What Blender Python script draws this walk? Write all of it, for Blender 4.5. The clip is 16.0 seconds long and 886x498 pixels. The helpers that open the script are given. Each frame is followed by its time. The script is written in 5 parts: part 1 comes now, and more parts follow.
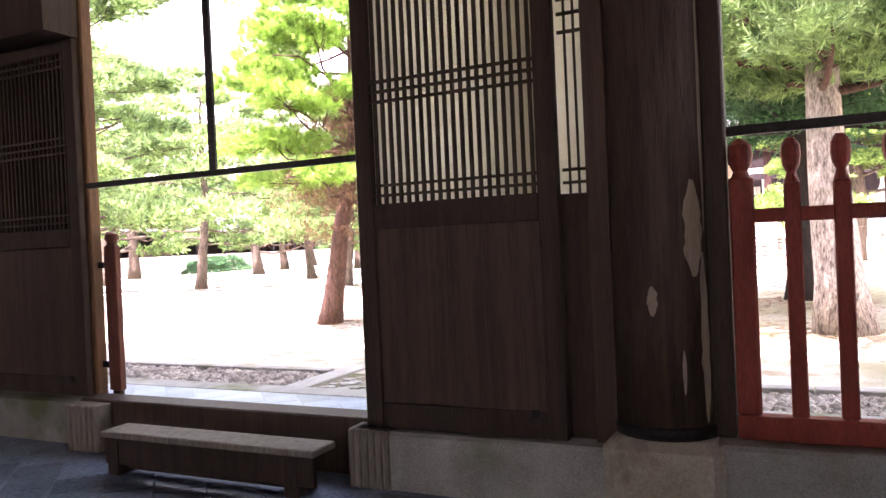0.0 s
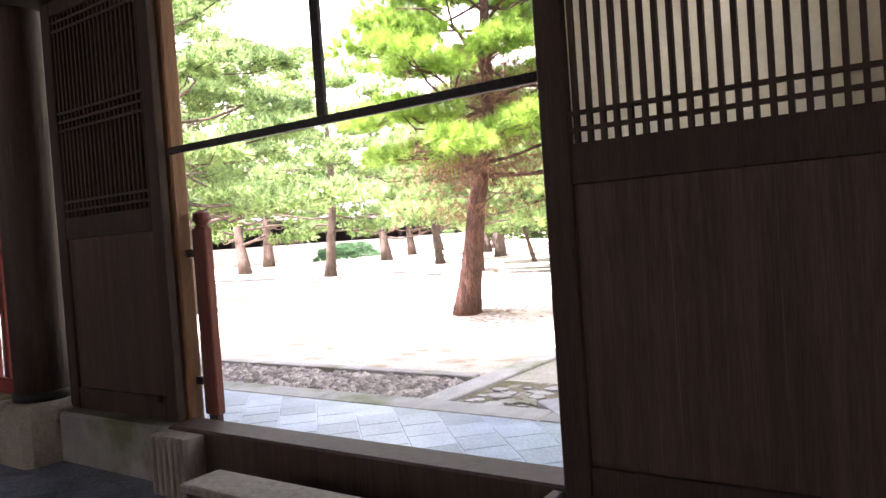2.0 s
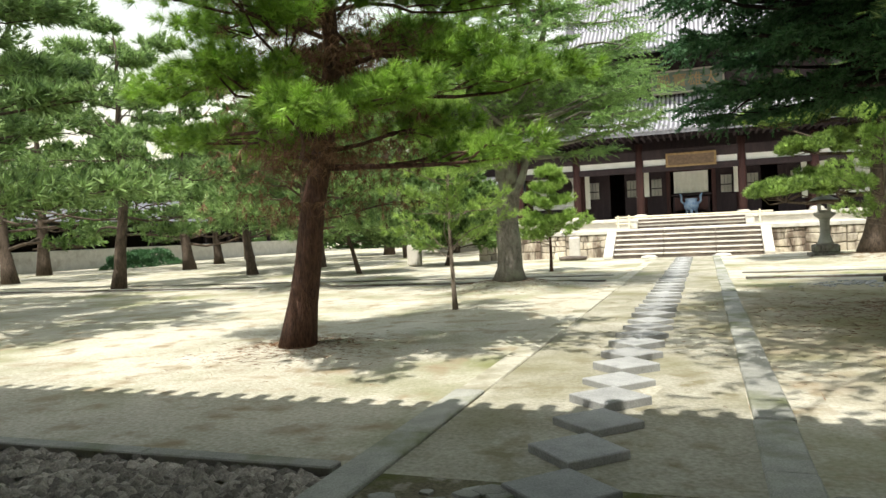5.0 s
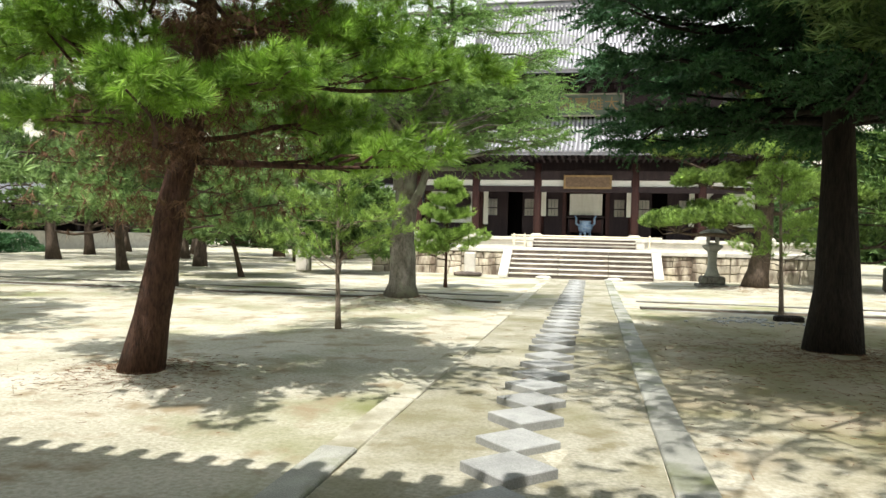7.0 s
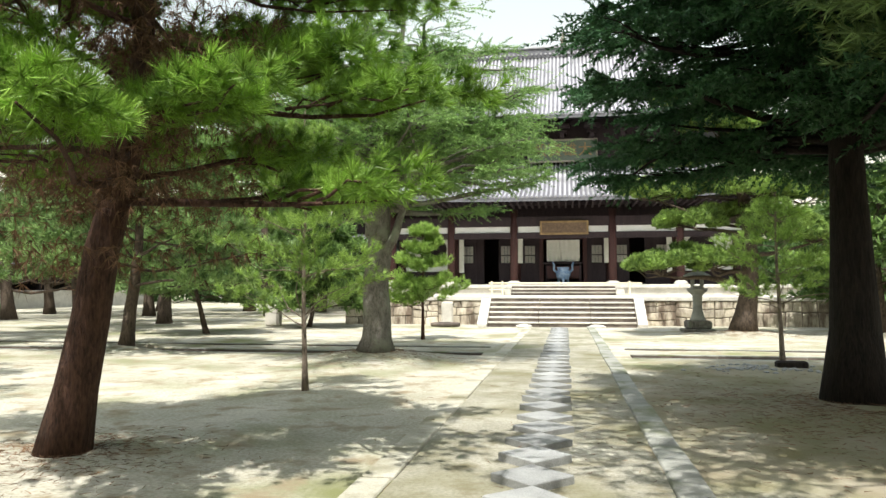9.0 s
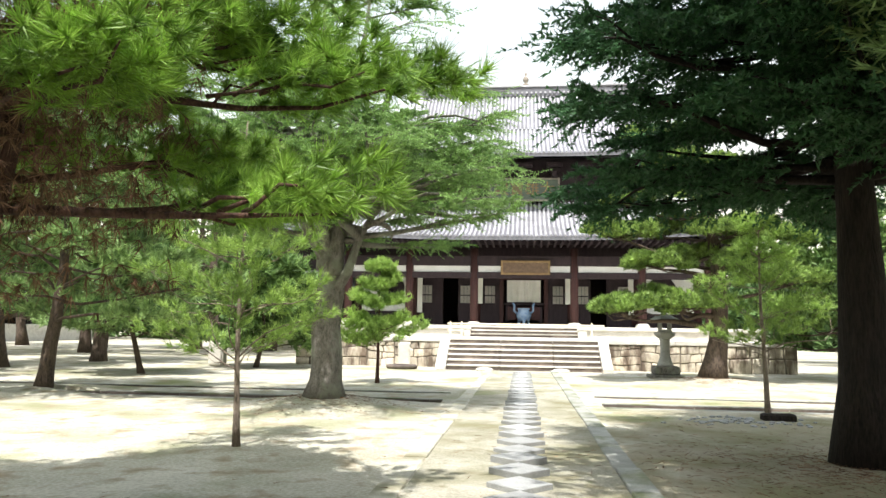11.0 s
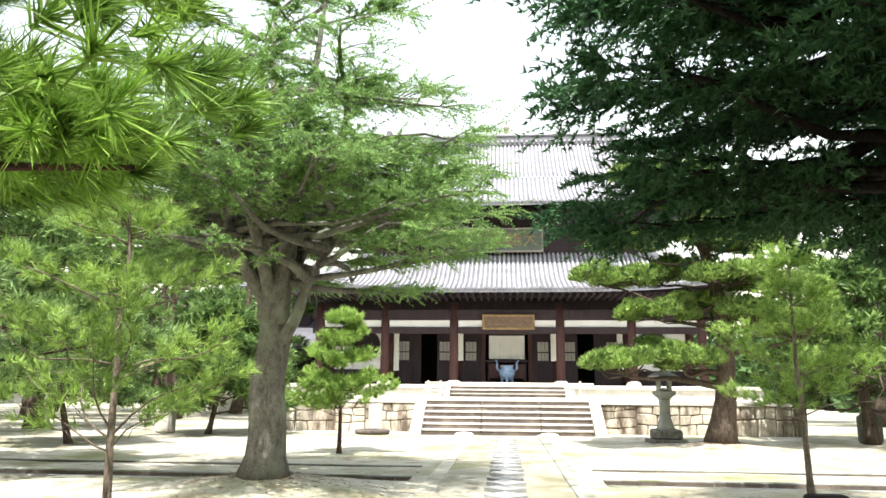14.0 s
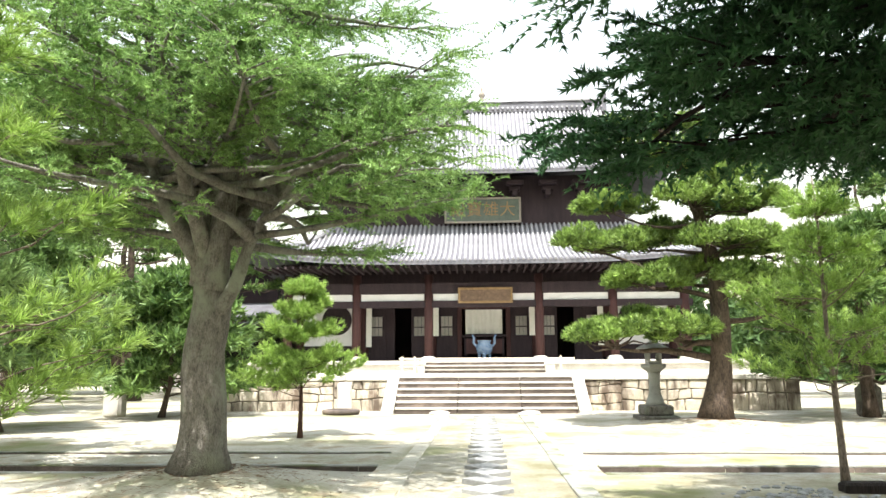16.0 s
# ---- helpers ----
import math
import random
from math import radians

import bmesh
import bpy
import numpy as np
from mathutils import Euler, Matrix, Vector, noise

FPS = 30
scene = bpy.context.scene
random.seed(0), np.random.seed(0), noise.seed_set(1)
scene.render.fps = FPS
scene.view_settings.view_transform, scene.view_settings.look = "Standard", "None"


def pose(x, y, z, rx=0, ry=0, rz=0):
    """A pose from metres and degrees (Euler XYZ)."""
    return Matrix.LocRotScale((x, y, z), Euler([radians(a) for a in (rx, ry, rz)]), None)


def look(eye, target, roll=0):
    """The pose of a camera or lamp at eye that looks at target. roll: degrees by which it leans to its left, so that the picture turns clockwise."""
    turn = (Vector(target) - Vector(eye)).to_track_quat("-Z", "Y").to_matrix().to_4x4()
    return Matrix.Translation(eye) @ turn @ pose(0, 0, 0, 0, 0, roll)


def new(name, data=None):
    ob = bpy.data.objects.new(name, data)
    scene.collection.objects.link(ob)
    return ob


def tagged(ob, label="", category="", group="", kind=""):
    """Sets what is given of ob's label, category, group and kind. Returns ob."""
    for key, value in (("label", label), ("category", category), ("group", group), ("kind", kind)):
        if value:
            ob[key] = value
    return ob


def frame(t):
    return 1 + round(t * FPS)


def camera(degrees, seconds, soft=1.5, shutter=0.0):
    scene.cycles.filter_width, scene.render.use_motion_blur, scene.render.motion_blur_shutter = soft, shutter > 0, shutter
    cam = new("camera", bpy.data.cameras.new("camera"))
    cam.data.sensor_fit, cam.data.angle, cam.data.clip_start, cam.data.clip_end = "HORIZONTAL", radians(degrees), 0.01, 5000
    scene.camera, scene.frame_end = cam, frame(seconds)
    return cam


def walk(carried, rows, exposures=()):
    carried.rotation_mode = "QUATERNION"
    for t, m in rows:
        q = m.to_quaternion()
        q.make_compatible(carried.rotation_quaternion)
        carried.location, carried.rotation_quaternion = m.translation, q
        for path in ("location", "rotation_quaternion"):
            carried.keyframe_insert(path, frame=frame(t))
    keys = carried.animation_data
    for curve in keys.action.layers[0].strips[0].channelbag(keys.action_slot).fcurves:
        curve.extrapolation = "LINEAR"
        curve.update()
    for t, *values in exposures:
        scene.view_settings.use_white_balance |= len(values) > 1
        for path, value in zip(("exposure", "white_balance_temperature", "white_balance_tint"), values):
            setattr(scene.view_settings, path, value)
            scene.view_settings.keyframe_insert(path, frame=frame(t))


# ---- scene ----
cam = camera(62.9, 16.0)
METRES, EYE, TILT, LEAN, TURN = 12.3, 1.5, 0.0, 0.0, 24.9
ROWS = [
    (0.0, 0.0, 0.0, 0.0, -0.02, -0.46, 2.57),
    (0.5, -0.0015, 0.0327, -0.001, 0.44, 0.86, 1.77),
    (1.0, -0.0089, 0.0676, -0.0005, 4.8, -2.77, -0.24),
    (1.5, -0.0233, 0.1028, -0.0007, 6.51, -2.35, 3.12),
    (2.0, -0.0349, 0.1343, -0.0036, 9.77, -1.2, 4.05),
    (2.5, -0.0469, 0.1642, -0.0046, 11.35, -4.61, 2.05),
    (3.0, -0.0618, 0.2007, -0.0049, 8.03, -5.81, 3.31),
    (3.5, -0.0705, 0.2393, -0.0071, 5.46, -5.55, 3.51),
    (4.0, -0.0795, 0.2719, -0.0061, 4.36, -4.52, 1.73),
    (4.5, -0.0867, 0.306, -0.0051, -1.94, -5.46, 2.27),
    (5.0, -0.087, 0.3383, -0.0037, -5.06, -1.27, 2.63),
    (7.5, -0.0628, 0.4496, 0.0073, -15.83, -0.85, -0.46),
    (8.0, -0.0594, 0.4686, 0.0015, -17.83, -0.94, 1.27),
    (8.5, -0.0552, 0.4907, 0.0019, -16.13, 0.77, 0.63),
    (9.0, -0.0498, 0.5167, 0.0034, -15.21, 3.16, 0.03),
    (9.5, -0.0442, 0.5438, 0.0028, -16.43, 2.96, -1.66),
    (10.0, -0.0379, 0.5694, 0.0028, -18.15, 4.33, -1.86),
    (12.5, 0.0114, 0.7098, 0.0054, -18.51, 6.93, 0.06),
    (13.0, 0.0276, 0.7396, 0.0055, -20.05, 6.95, -0.68),
    (13.5, 0.0471, 0.7696, 0.0082, -19.43, 8.13, -2.98),
    (14.0, 0.0601, 0.8041, 0.0073, -19.99, 10.89, -0.5),
    (14.5, 0.0749, 0.8389, 0.0059, -20.64, 8.05, -1.32),
    (15.0, 0.0901, 0.8736, 0.0077, -19.78, 8.15, -1.17),
    (15.5, 0.1036, 0.9109, 0.0069, -21.45, 9.25, -0.33),
    (16.0, 0.1202, 0.9453, 0.0055, -21.81, 9.11, 0.33),
]
walk(cam, [(t, pose(0, 0, EYE, TILT, LEAN, TURN) @ pose(METRES * x, METRES * y, METRES * z, 90 + pitch, roll, yaw)) for t, x, y, z, yaw, pitch, roll in ROWS],
     exposures=[(0.0, 3.38, 6250, 46), (1.0, 3.55, 6300, 46), (1.5, 3.45, 6300, 46), (2.0, 3.2, 6250, 42), (2.5, 2.7, 6200, 32), (3.0, 1.95, 6350, 16), (3.5, 1.45, 6450, 11), (4.0, 0.95, 6500, 10), (4.5, 0.68, 6500, 10), (5.0, 0.45, 6500, 10), (7.5, 0.45, 6450, 10), (8.0, 0.48, 6450, 10), (8.5, 0.42, 6400, 10), (10.0, 0.62, 6300, 12), (12.5, 0.95, 6250, 13), (16.0, 1.08, 6350, 13)])

# world and sun: the shadow of a post one metre high falls (0.04, 0.47) away
SHADOW = (0.04, 0.47)
sun_high = math.atan2(1.0, math.hypot(*SHADOW))
world = bpy.data.worlds.new("sky")
scene.world = world
world.use_nodes = True
wn = world.node_tree.nodes
sky = wn.new("ShaderNodeTexSky")
sky.sky_type, sky.sun_disc = "NISHITA", False
sky.sun_elevation, sky.sun_rotation = sun_high, math.atan2(-SHADOW[0], -SHADOW[1])
sky.dust_density, sky.air_density, sky.ozone_density = 2.0, 3.0, 1.0
haze = wn.new("ShaderNodeHueSaturation")
haze.inputs["Saturation"].default_value, haze.inputs["Value"].default_value = 0.42, 1.5
world.node_tree.links.new(sky.outputs["Color"], haze.inputs["Color"])
world.node_tree.links.new(haze.outputs["Color"], wn["Background"].inputs["Color"])
wn["Background"].inputs["Strength"].default_value = 0.118
sun = new("sun", bpy.data.lights.new("sun", "SUN"))
sun.data.energy, sun.data.angle, sun.data.color = 5.0, radians(0.53), (1.0, 0.96, 0.89)
sun.matrix_world = look((0, 0, 30), (SHADOW[0], SHADOW[1], 29))

# ---- materials ----
def material(name, dark, light, scale=3.0, fine=40.0, rough=0.8, bump=0.15, metal=0.0, streak=(1, 1, 1), vary=0.0, stain=None, stain_scale=0.7,
             stain_low=0.5, stain_high=0.65, leaf=0.0, specular=0.3, bump_size=0.01, objects=False, islands=0.0, spots=None, spot_scale=2.2, streaked=False, moss=None):
    m = bpy.data.materials.new(name)
    m.use_nodes = True
    nt = m.node_tree
    n, l = nt.nodes, nt.links
    b = n["Principled BSDF"]
    b.inputs["Roughness"].default_value, b.inputs["Metallic"].default_value = rough, metal
    b.inputs["Specular IOR Level"].default_value = specular
    if objects:
        place = n.new("ShaderNodeTexCoord").outputs["Object"]
    else:
        place = n.new("ShaderNodeNewGeometry").outputs["Position"]
    mp = n.new("ShaderNodeMapping")
    mp.inputs["Scale"].default_value = streak
    l.new(place, mp.inputs["Vector"])

    def tex(s, detail, source=None):
        t = n.new("ShaderNodeTexNoise")
        t.inputs["Scale"].default_value, t.inputs["Detail"].default_value = s, detail
        t.inputs["Roughness"].default_value = 0.6
        l.new(source or mp.outputs["Vector"], t.inputs["Vector"])
        return t.outputs["Fac"]
    big, small = tex(scale, 4), tex(fine, 3)
    add = n.new("ShaderNodeMath")
    add.operation = "MULTIPLY_ADD"
    add.inputs[1].default_value = 0.55
    l.new(small, add.inputs[0])
    half = n.new("ShaderNodeMath")
    half.operation = "MULTIPLY"
    half.inputs[1].default_value = 0.5
    l.new(big, half.inputs[0])
    l.new(half.outputs[0], add.inputs[2])
    ramp = n.new("ShaderNodeValToRGB")
    ramp.color_ramp.elements[0].position, ramp.color_ramp.elements[1].position = 0.36, 0.68
    ramp.color_ramp.elements[0].color, ramp.color_ramp.elements[1].color = (*dark, 1), (*light, 1)
    l.new(add.outputs[0], ramp.inputs["Fac"])
    colour = ramp.outputs["Color"]
    if stain:
        s = n.new("ShaderNodeValToRGB")
        s.color_ramp.elements[0].position, s.color_ramp.elements[1].position = stain_low, stain_high
        l.new(tex(stain_scale, 5, None if streaked else place), s.inputs["Fac"])
        mix = n.new("ShaderNodeMix")
        mix.data_type = "RGBA"
        l.new(s.outputs["Color"], mix.inputs["Factor"])
        l.new(colour, mix.inputs["A"])
        mix.inputs["B"].default_value = (*stain, 1)
        colour = mix.outputs["Result"]
    if spots:
        s = n.new("ShaderNodeValToRGB")
        s.color_ramp.elements[0].position, s.color_ramp.elements[1].position = 0.52, 0.66
        l.new(tex(spot_scale, 6, place), s.inputs["Fac"])
        mix = n.new("ShaderNodeMix")
        mix.data_type = "RGBA"
        l.new(s.outputs["Color"], mix.inputs["Factor"])
        l.new(colour, mix.inputs["A"])
        mix.inputs["B"].default_value = (*spots, 1)
        colour = mix.outputs["Result"]
    # ragged ellipse of moss tone, which also darkens the ground for tree shade
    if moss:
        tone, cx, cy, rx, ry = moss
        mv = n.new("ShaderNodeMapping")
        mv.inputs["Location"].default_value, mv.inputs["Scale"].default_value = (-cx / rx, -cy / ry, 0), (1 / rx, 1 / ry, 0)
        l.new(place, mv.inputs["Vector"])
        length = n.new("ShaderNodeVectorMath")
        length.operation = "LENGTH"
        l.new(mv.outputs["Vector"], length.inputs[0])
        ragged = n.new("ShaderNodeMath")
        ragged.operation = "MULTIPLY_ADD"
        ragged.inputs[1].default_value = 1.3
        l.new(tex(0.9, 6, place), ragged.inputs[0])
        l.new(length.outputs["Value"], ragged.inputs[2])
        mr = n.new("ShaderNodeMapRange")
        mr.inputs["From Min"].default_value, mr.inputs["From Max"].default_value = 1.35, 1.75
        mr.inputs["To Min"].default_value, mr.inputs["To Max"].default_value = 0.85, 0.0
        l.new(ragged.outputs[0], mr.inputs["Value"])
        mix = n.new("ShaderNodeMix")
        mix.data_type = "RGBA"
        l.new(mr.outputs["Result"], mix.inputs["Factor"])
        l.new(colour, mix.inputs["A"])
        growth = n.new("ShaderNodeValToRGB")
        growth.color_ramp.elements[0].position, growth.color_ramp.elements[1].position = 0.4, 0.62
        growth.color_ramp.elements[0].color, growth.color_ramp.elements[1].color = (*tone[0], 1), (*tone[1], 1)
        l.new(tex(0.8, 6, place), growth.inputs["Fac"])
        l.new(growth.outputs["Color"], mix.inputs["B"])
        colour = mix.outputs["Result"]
    if vary or islands:
        hsv = n.new("ShaderNodeHueSaturation")
        mr = n.new("ShaderNodeMapRange")
        amount = vary or islands
        mr.inputs["To Min"].default_value, mr.inputs["To Max"].default_value = 1 - amount, 1 + amount
        if vary:
            l.new(n.new("ShaderNodeObjectInfo").outputs["Random"], mr.inputs["Value"])
        else:
            l.new(n.new("ShaderNodeNewGeometry").outputs["Random Per Island"], mr.inputs["Value"])
        l.new(mr.outputs["Result"], hsv.inputs["Value"])
        l.new(colour, hsv.inputs["Color"])
        colour = hsv.outputs["Color"]
    l.new(colour, b.inputs["Base Color"])
    if bump:
        bp = n.new("ShaderNodeBump")
        bp.inputs["Strength"].default_value, bp.inputs["Distance"].default_value = min(1.0, bump * 3), bump_size
        l.new(add.outputs[0], bp.inputs["Height"])
        l.new(bp.outputs["Normal"], b.inputs["Normal"])
    if leaf:
        tr = n.new("ShaderNodeBsdfTranslucent")
        l.new(colour, tr.inputs["Color"])
        ms = n.new("ShaderNodeMixShader")
        ms.inputs["Fac"].default_value = leaf
        l.new(b.outputs[0], ms.inputs[1])
        l.new(tr.outputs[0], ms.inputs[2])
        l.new(ms.outputs[0], n["Material Output"].inputs["Surface"])
    return m


# olive-brown moss right of the path; the trees' shade is in it too
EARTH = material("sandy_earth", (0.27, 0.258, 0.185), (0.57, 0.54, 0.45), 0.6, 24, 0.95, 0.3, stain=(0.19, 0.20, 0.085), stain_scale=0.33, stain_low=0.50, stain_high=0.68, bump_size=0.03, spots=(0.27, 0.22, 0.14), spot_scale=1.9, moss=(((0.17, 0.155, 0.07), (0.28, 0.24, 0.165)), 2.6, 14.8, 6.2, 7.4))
PATH_EARTH = material("trodden_path_earth", (0.215, 0.205, 0.15), (0.45, 0.43, 0.35), 0.9, 30, 0.95, 0.35, stain=(0.18, 0.17, 0.09), stain_scale=0.6, stain_low=0.46, stain_high=0.68, bump_size=0.03, spots=(0.20, 0.18, 0.11), spot_scale=2.6)
GRAVEL = material("grey_gravel", (0.13, 0.115, 0.095), (0.42, 0.39, 0.33), 2, 60, 0.9, 0.3, islands=0.5)
GRANITE = material("weathered_granite", (0.20, 0.205, 0.18), (0.40, 0.40, 0.355), 3, 90, 0.85, 0.2, vary=0.14, stain=(0.15, 0.165, 0.085), stain_scale=1.2)
SLAB = material("stepping_slab", (0.21, 0.216, 0.208), (0.38, 0.385, 0.37), 4, 80, 0.85, 0.2, vary=0.15)
PALE_STONE = material("pale_granite", (0.44, 0.415, 0.355), (0.68, 0.65, 0.575), 2, 60, 0.85, 0.2, vary=0.08, stain=(0.35, 0.31, 0.25), stain_scale=0.9, stain_low=0.55, stain_high=0.75)
WALL_STONE = material("masonry_stone", (0.38, 0.33, 0.25), (0.66, 0.60, 0.48), 2.2, 40, 0.9, 0.3, vary=0.25, streak=(1.5, 1.5, 0.5), streaked=True, stain=(0.15, 0.115, 0.085), stain_scale=1.3, stain_low=0.47, stain_high=0.62)
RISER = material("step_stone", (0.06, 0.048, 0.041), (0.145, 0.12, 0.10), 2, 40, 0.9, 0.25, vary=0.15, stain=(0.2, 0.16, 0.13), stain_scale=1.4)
JOINT = material("dark_joint", (0.10, 0.085, 0.065), (0.20, 0.17, 0.13), 3, 50, 0.95)
SLATE = material("slate_tile", (0.19, 0.245, 0.30), (0.38, 0.455, 0.53), 2.5, 40, 0.33, 0.15, vary=0.22, specular=0.5)
# darker copy of SLATE: the gate hall's dimness is put into the floor colour
FLOOR_SLATE = material("shaded_floor_slate", (0.10, 0.14, 0.185), (0.22, 0.28, 0.345), 2.5, 40, 0.26, 0.15, vary=0.2, specular=0.5)
DARK_WOOD = material("dark_stained_wood", (0.018, 0.011, 0.007), (0.06, 0.038, 0.024), 2.5, 30, 0.6, 0.2, streak=(6, 6, 0.35))
PLANK_WOOD = material("old_plank_wood", (0.035, 0.023, 0.015), (0.095, 0.062, 0.042), 2.5, 26, 0.6, 0.2, streak=(9, 9, 0.3), vary=0.06)
HONEY_WOOD = material("worn_honey_wood", (0.09, 0.045, 0.018), (0.24, 0.12, 0.045), 3, 30, 0.5, 0.2, streak=(8, 8, 0.4))
GREY_WOOD = material("weathered_grey_wood", (0.16, 0.14, 0.11), (0.36, 0.32, 0.27), 3, 30, 0.85, 0.3, streak=(9, 9, 0.4))
COLUMN_WOOD = material("flaking_column_wood", (0.022, 0.013, 0.008), (0.075, 0.048, 0.03), 2, 24, 0.6, 0.25, streak=(6, 6, 0.4), stain=(0.10, 0.072, 0.048), stain_scale=0.8, stain_low=0.55, stain_high=0.68, streaked=True)
RED_PAINT = material("faded_red_paint", (0.16, 0.028, 0.018), (0.30, 0.06, 0.038), 4, 40, 0.55, 0.12, streak=(4, 4, 0.6))
# browner, darker copy of RED_PAINT: the gate post's shade is in the colour
GATE_RED = material("shaded_red_paint", (0.085, 0.024, 0.014), (0.19, 0.062, 0.036), 4, 40, 0.6, 0.15, streak=(5, 5, 0.5))
HALL_WOOD = material("hall_timber", (0.016, 0.011, 0.014), (0.046, 0.030, 0.032), 1.5, 20, 0.75, 0.2, streak=(3, 3, 0.5))
HALL_RED = material("hall_reddish_column", (0.032, 0.014, 0.013), (0.08, 0.034, 0.031), 1.5, 20, 0.7, 0.2, streak=(4, 4, 0.4))
PLASTER = material("white_plaster", (0.70, 0.69, 0.65), (0.84, 0.83, 0.80), 1.5, 30, 0.9, 0.1)
PAPER = material("shoji_paper", (0.70, 0.67, 0.58), (0.82, 0.80, 0.72), 3, 60, 0.9, 0.05, leaf=0.6)
CURTAIN = material("white_curtain", (0.72, 0.71, 0.62), (0.84, 0.83, 0.75), 2, 30, 0.9, 0.1)
GOLD_WOOD = material("gilt_board", (0.15, 0.095, 0.045), (0.33, 0.22, 0.10), 5, 40, 0.6, 0.25)
PLAQUE = material("faded_green_board", (0.07, 0.09, 0.072), (0.13, 0.155, 0.12), 3, 30, 0.8, 0.2)
ROOF = material("silver_grey_tile", (0.25, 0.25, 0.265), (0.49, 0.49, 0.52), 1.2, 22, 0.5, 0.15, vary=0.1, specular=0.5, stain=(0.24, 0.24, 0.24), stain_scale=0.5)
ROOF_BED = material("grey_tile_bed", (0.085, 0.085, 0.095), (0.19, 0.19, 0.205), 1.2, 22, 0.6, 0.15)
DARK_SOIL = material("damp_mossy_soil", (0.085, 0.075, 0.045), (0.21, 0.185, 0.12), 2.5, 40, 0.95, 0.4, bump_size=0.02, stain=(0.09, 0.10, 0.03), stain_scale=2.0, spots=(0.30, 0.28, 0.24), spot_scale=5.0)
LITTER = material("dead_pine_needles", (0.10, 0.055, 0.032), (0.27, 0.16, 0.09), 2, 8, 0.9, 0, islands=0.3)
BROWN_BOARD = material("carved_brown_board", (0.085, 0.055, 0.038), (0.20, 0.135, 0.085), 6, 40, 0.7, 0.3)
PORCELAIN = material("blue_and_white_glaze", (0.06, 0.13, 0.27), (0.30, 0.40, 0.50), 5, 22, 0.2, 0.05, specular=0.5)
BAMBOO = material("dry_bamboo", (0.55, 0.48, 0.34), (0.74, 0.68, 0.52), 3, 30, 0.6, 0.1)
PINE_BARK = material("pine_bark", (0.03, 0.018, 0.013), (0.14, 0.075, 0.052), 5, 16, 0.95, 0.9, streak=(3.0, 3.0, 0.8), bump_size=0.05, objects=True)
# near-black bark: the shade on the right-hand cedar's trunk is in this colour
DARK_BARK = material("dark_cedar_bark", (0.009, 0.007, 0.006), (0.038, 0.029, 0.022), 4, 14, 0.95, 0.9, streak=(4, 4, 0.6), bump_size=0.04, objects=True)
CEDAR_BARK = material("cedar_bark", (0.065, 0.058, 0.046), (0.27, 0.25, 0.21), 6, 30, 0.95, 1.0, streak=(2.5, 2.5, 0.9), bump_size=0.04, objects=True, stain=(0.25, 0.265, 0.20), stain_scale=2.2, stain_low=0.5, stain_high=0.66)
OLD_BARK = material("old_pine_bark", (0.03, 0.023, 0.018), (0.15, 0.112, 0.082), 4, 14, 0.95, 0.9, streak=(3, 3, 0.9), bump_size=0.04, objects=True)
PLATE_BARK = material("plated_pine_bark", (0.045, 0.034, 0.028), (0.52, 0.44, 0.36), 3.5, 12, 0.95, 1.0, streak=(3.2, 3.2, 1.1), bump_size=0.05, objects=True)
YOUNG_BARK = material("young_pine_bark", (0.10, 0.078, 0.058), (0.29, 0.235, 0.18), 5, 20, 0.9, 0.5, streak=(3, 3, 0.8), bump_size=0.01, objects=True)
PINE_LEAF = material("pine_needles", (0.05, 0.12, 0.016), (0.37, 0.60, 0.085), 2.2, 6, 0.45, 0, leaf=0.27, islands=0.3)
OLD_LEAF = material("old_pine_needles", (0.03, 0.07, 0.016), (0.36, 0.52, 0.12), 2.2, 6, 0.45, 0, leaf=0.25, islands=0.3)
YOUNG_LEAF = material("young_pine_needles", (0.12, 0.215, 0.035), (0.46, 0.64, 0.16), 2.2, 6, 0.45, 0, leaf=0.4, islands=0.3)
CEDAR_LEAF = material("cedar_needles", (0.07, 0.155, 0.042), (0.39, 0.585, 0.185), 2.0, 6, 0.45, 0, leaf=0.36, islands=0.35)
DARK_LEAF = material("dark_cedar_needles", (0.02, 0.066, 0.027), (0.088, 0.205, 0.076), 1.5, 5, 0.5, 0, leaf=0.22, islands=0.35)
YARD_LEAF = material("yard_pine_needles", (0.045, 0.10, 0.034), (0.38, 0.54, 0.19), 1.6, 5, 0.5, 0, leaf=0.34, islands=0.35)
# darker version of YARD_LEAF: the far pines' deep shade is in the colour
WOOD_LEAF = material("shaded_pine_needles", (0.03, 0.075, 0.022), (0.22, 0.34, 0.09), 1.0, 4, 0.5, 0, leaf=0.25, islands=0.35)
FAR_LEAF = material("distant_foliage", (0.05, 0.10, 0.035), (0.12, 0.20, 0.06), 0.12, 2, 0.7, 0, leaf=0.3, islands=0.3)
BASE_STONE = material("pale_base_stone", (0.27, 0.245, 0.185), (0.46, 0.42, 0.32), 3, 60, 0.85, 0.2, stain=(0.17, 0.15, 0.11), stain_scale=2.5)
SANDY_KERB = material("sanded_kerb_stone", (0.34, 0.325, 0.255), (0.54, 0.515, 0.42), 2, 60, 0.9, 0.2, vary=0.06, stain=(0.24, 0.225, 0.15), stain_scale=1.1)
BARE_WOOD = material("bare_flaked_wood", (0.24, 0.20, 0.145), (0.44, 0.38, 0.28), 3, 40, 0.85, 0.3, streak=(8, 8, 0.5))
IRON = material("black_iron", (0.012, 0.012, 0.012), (0.04, 0.038, 0.036), 4, 40, 0.5, 0.1, metal=0.6)


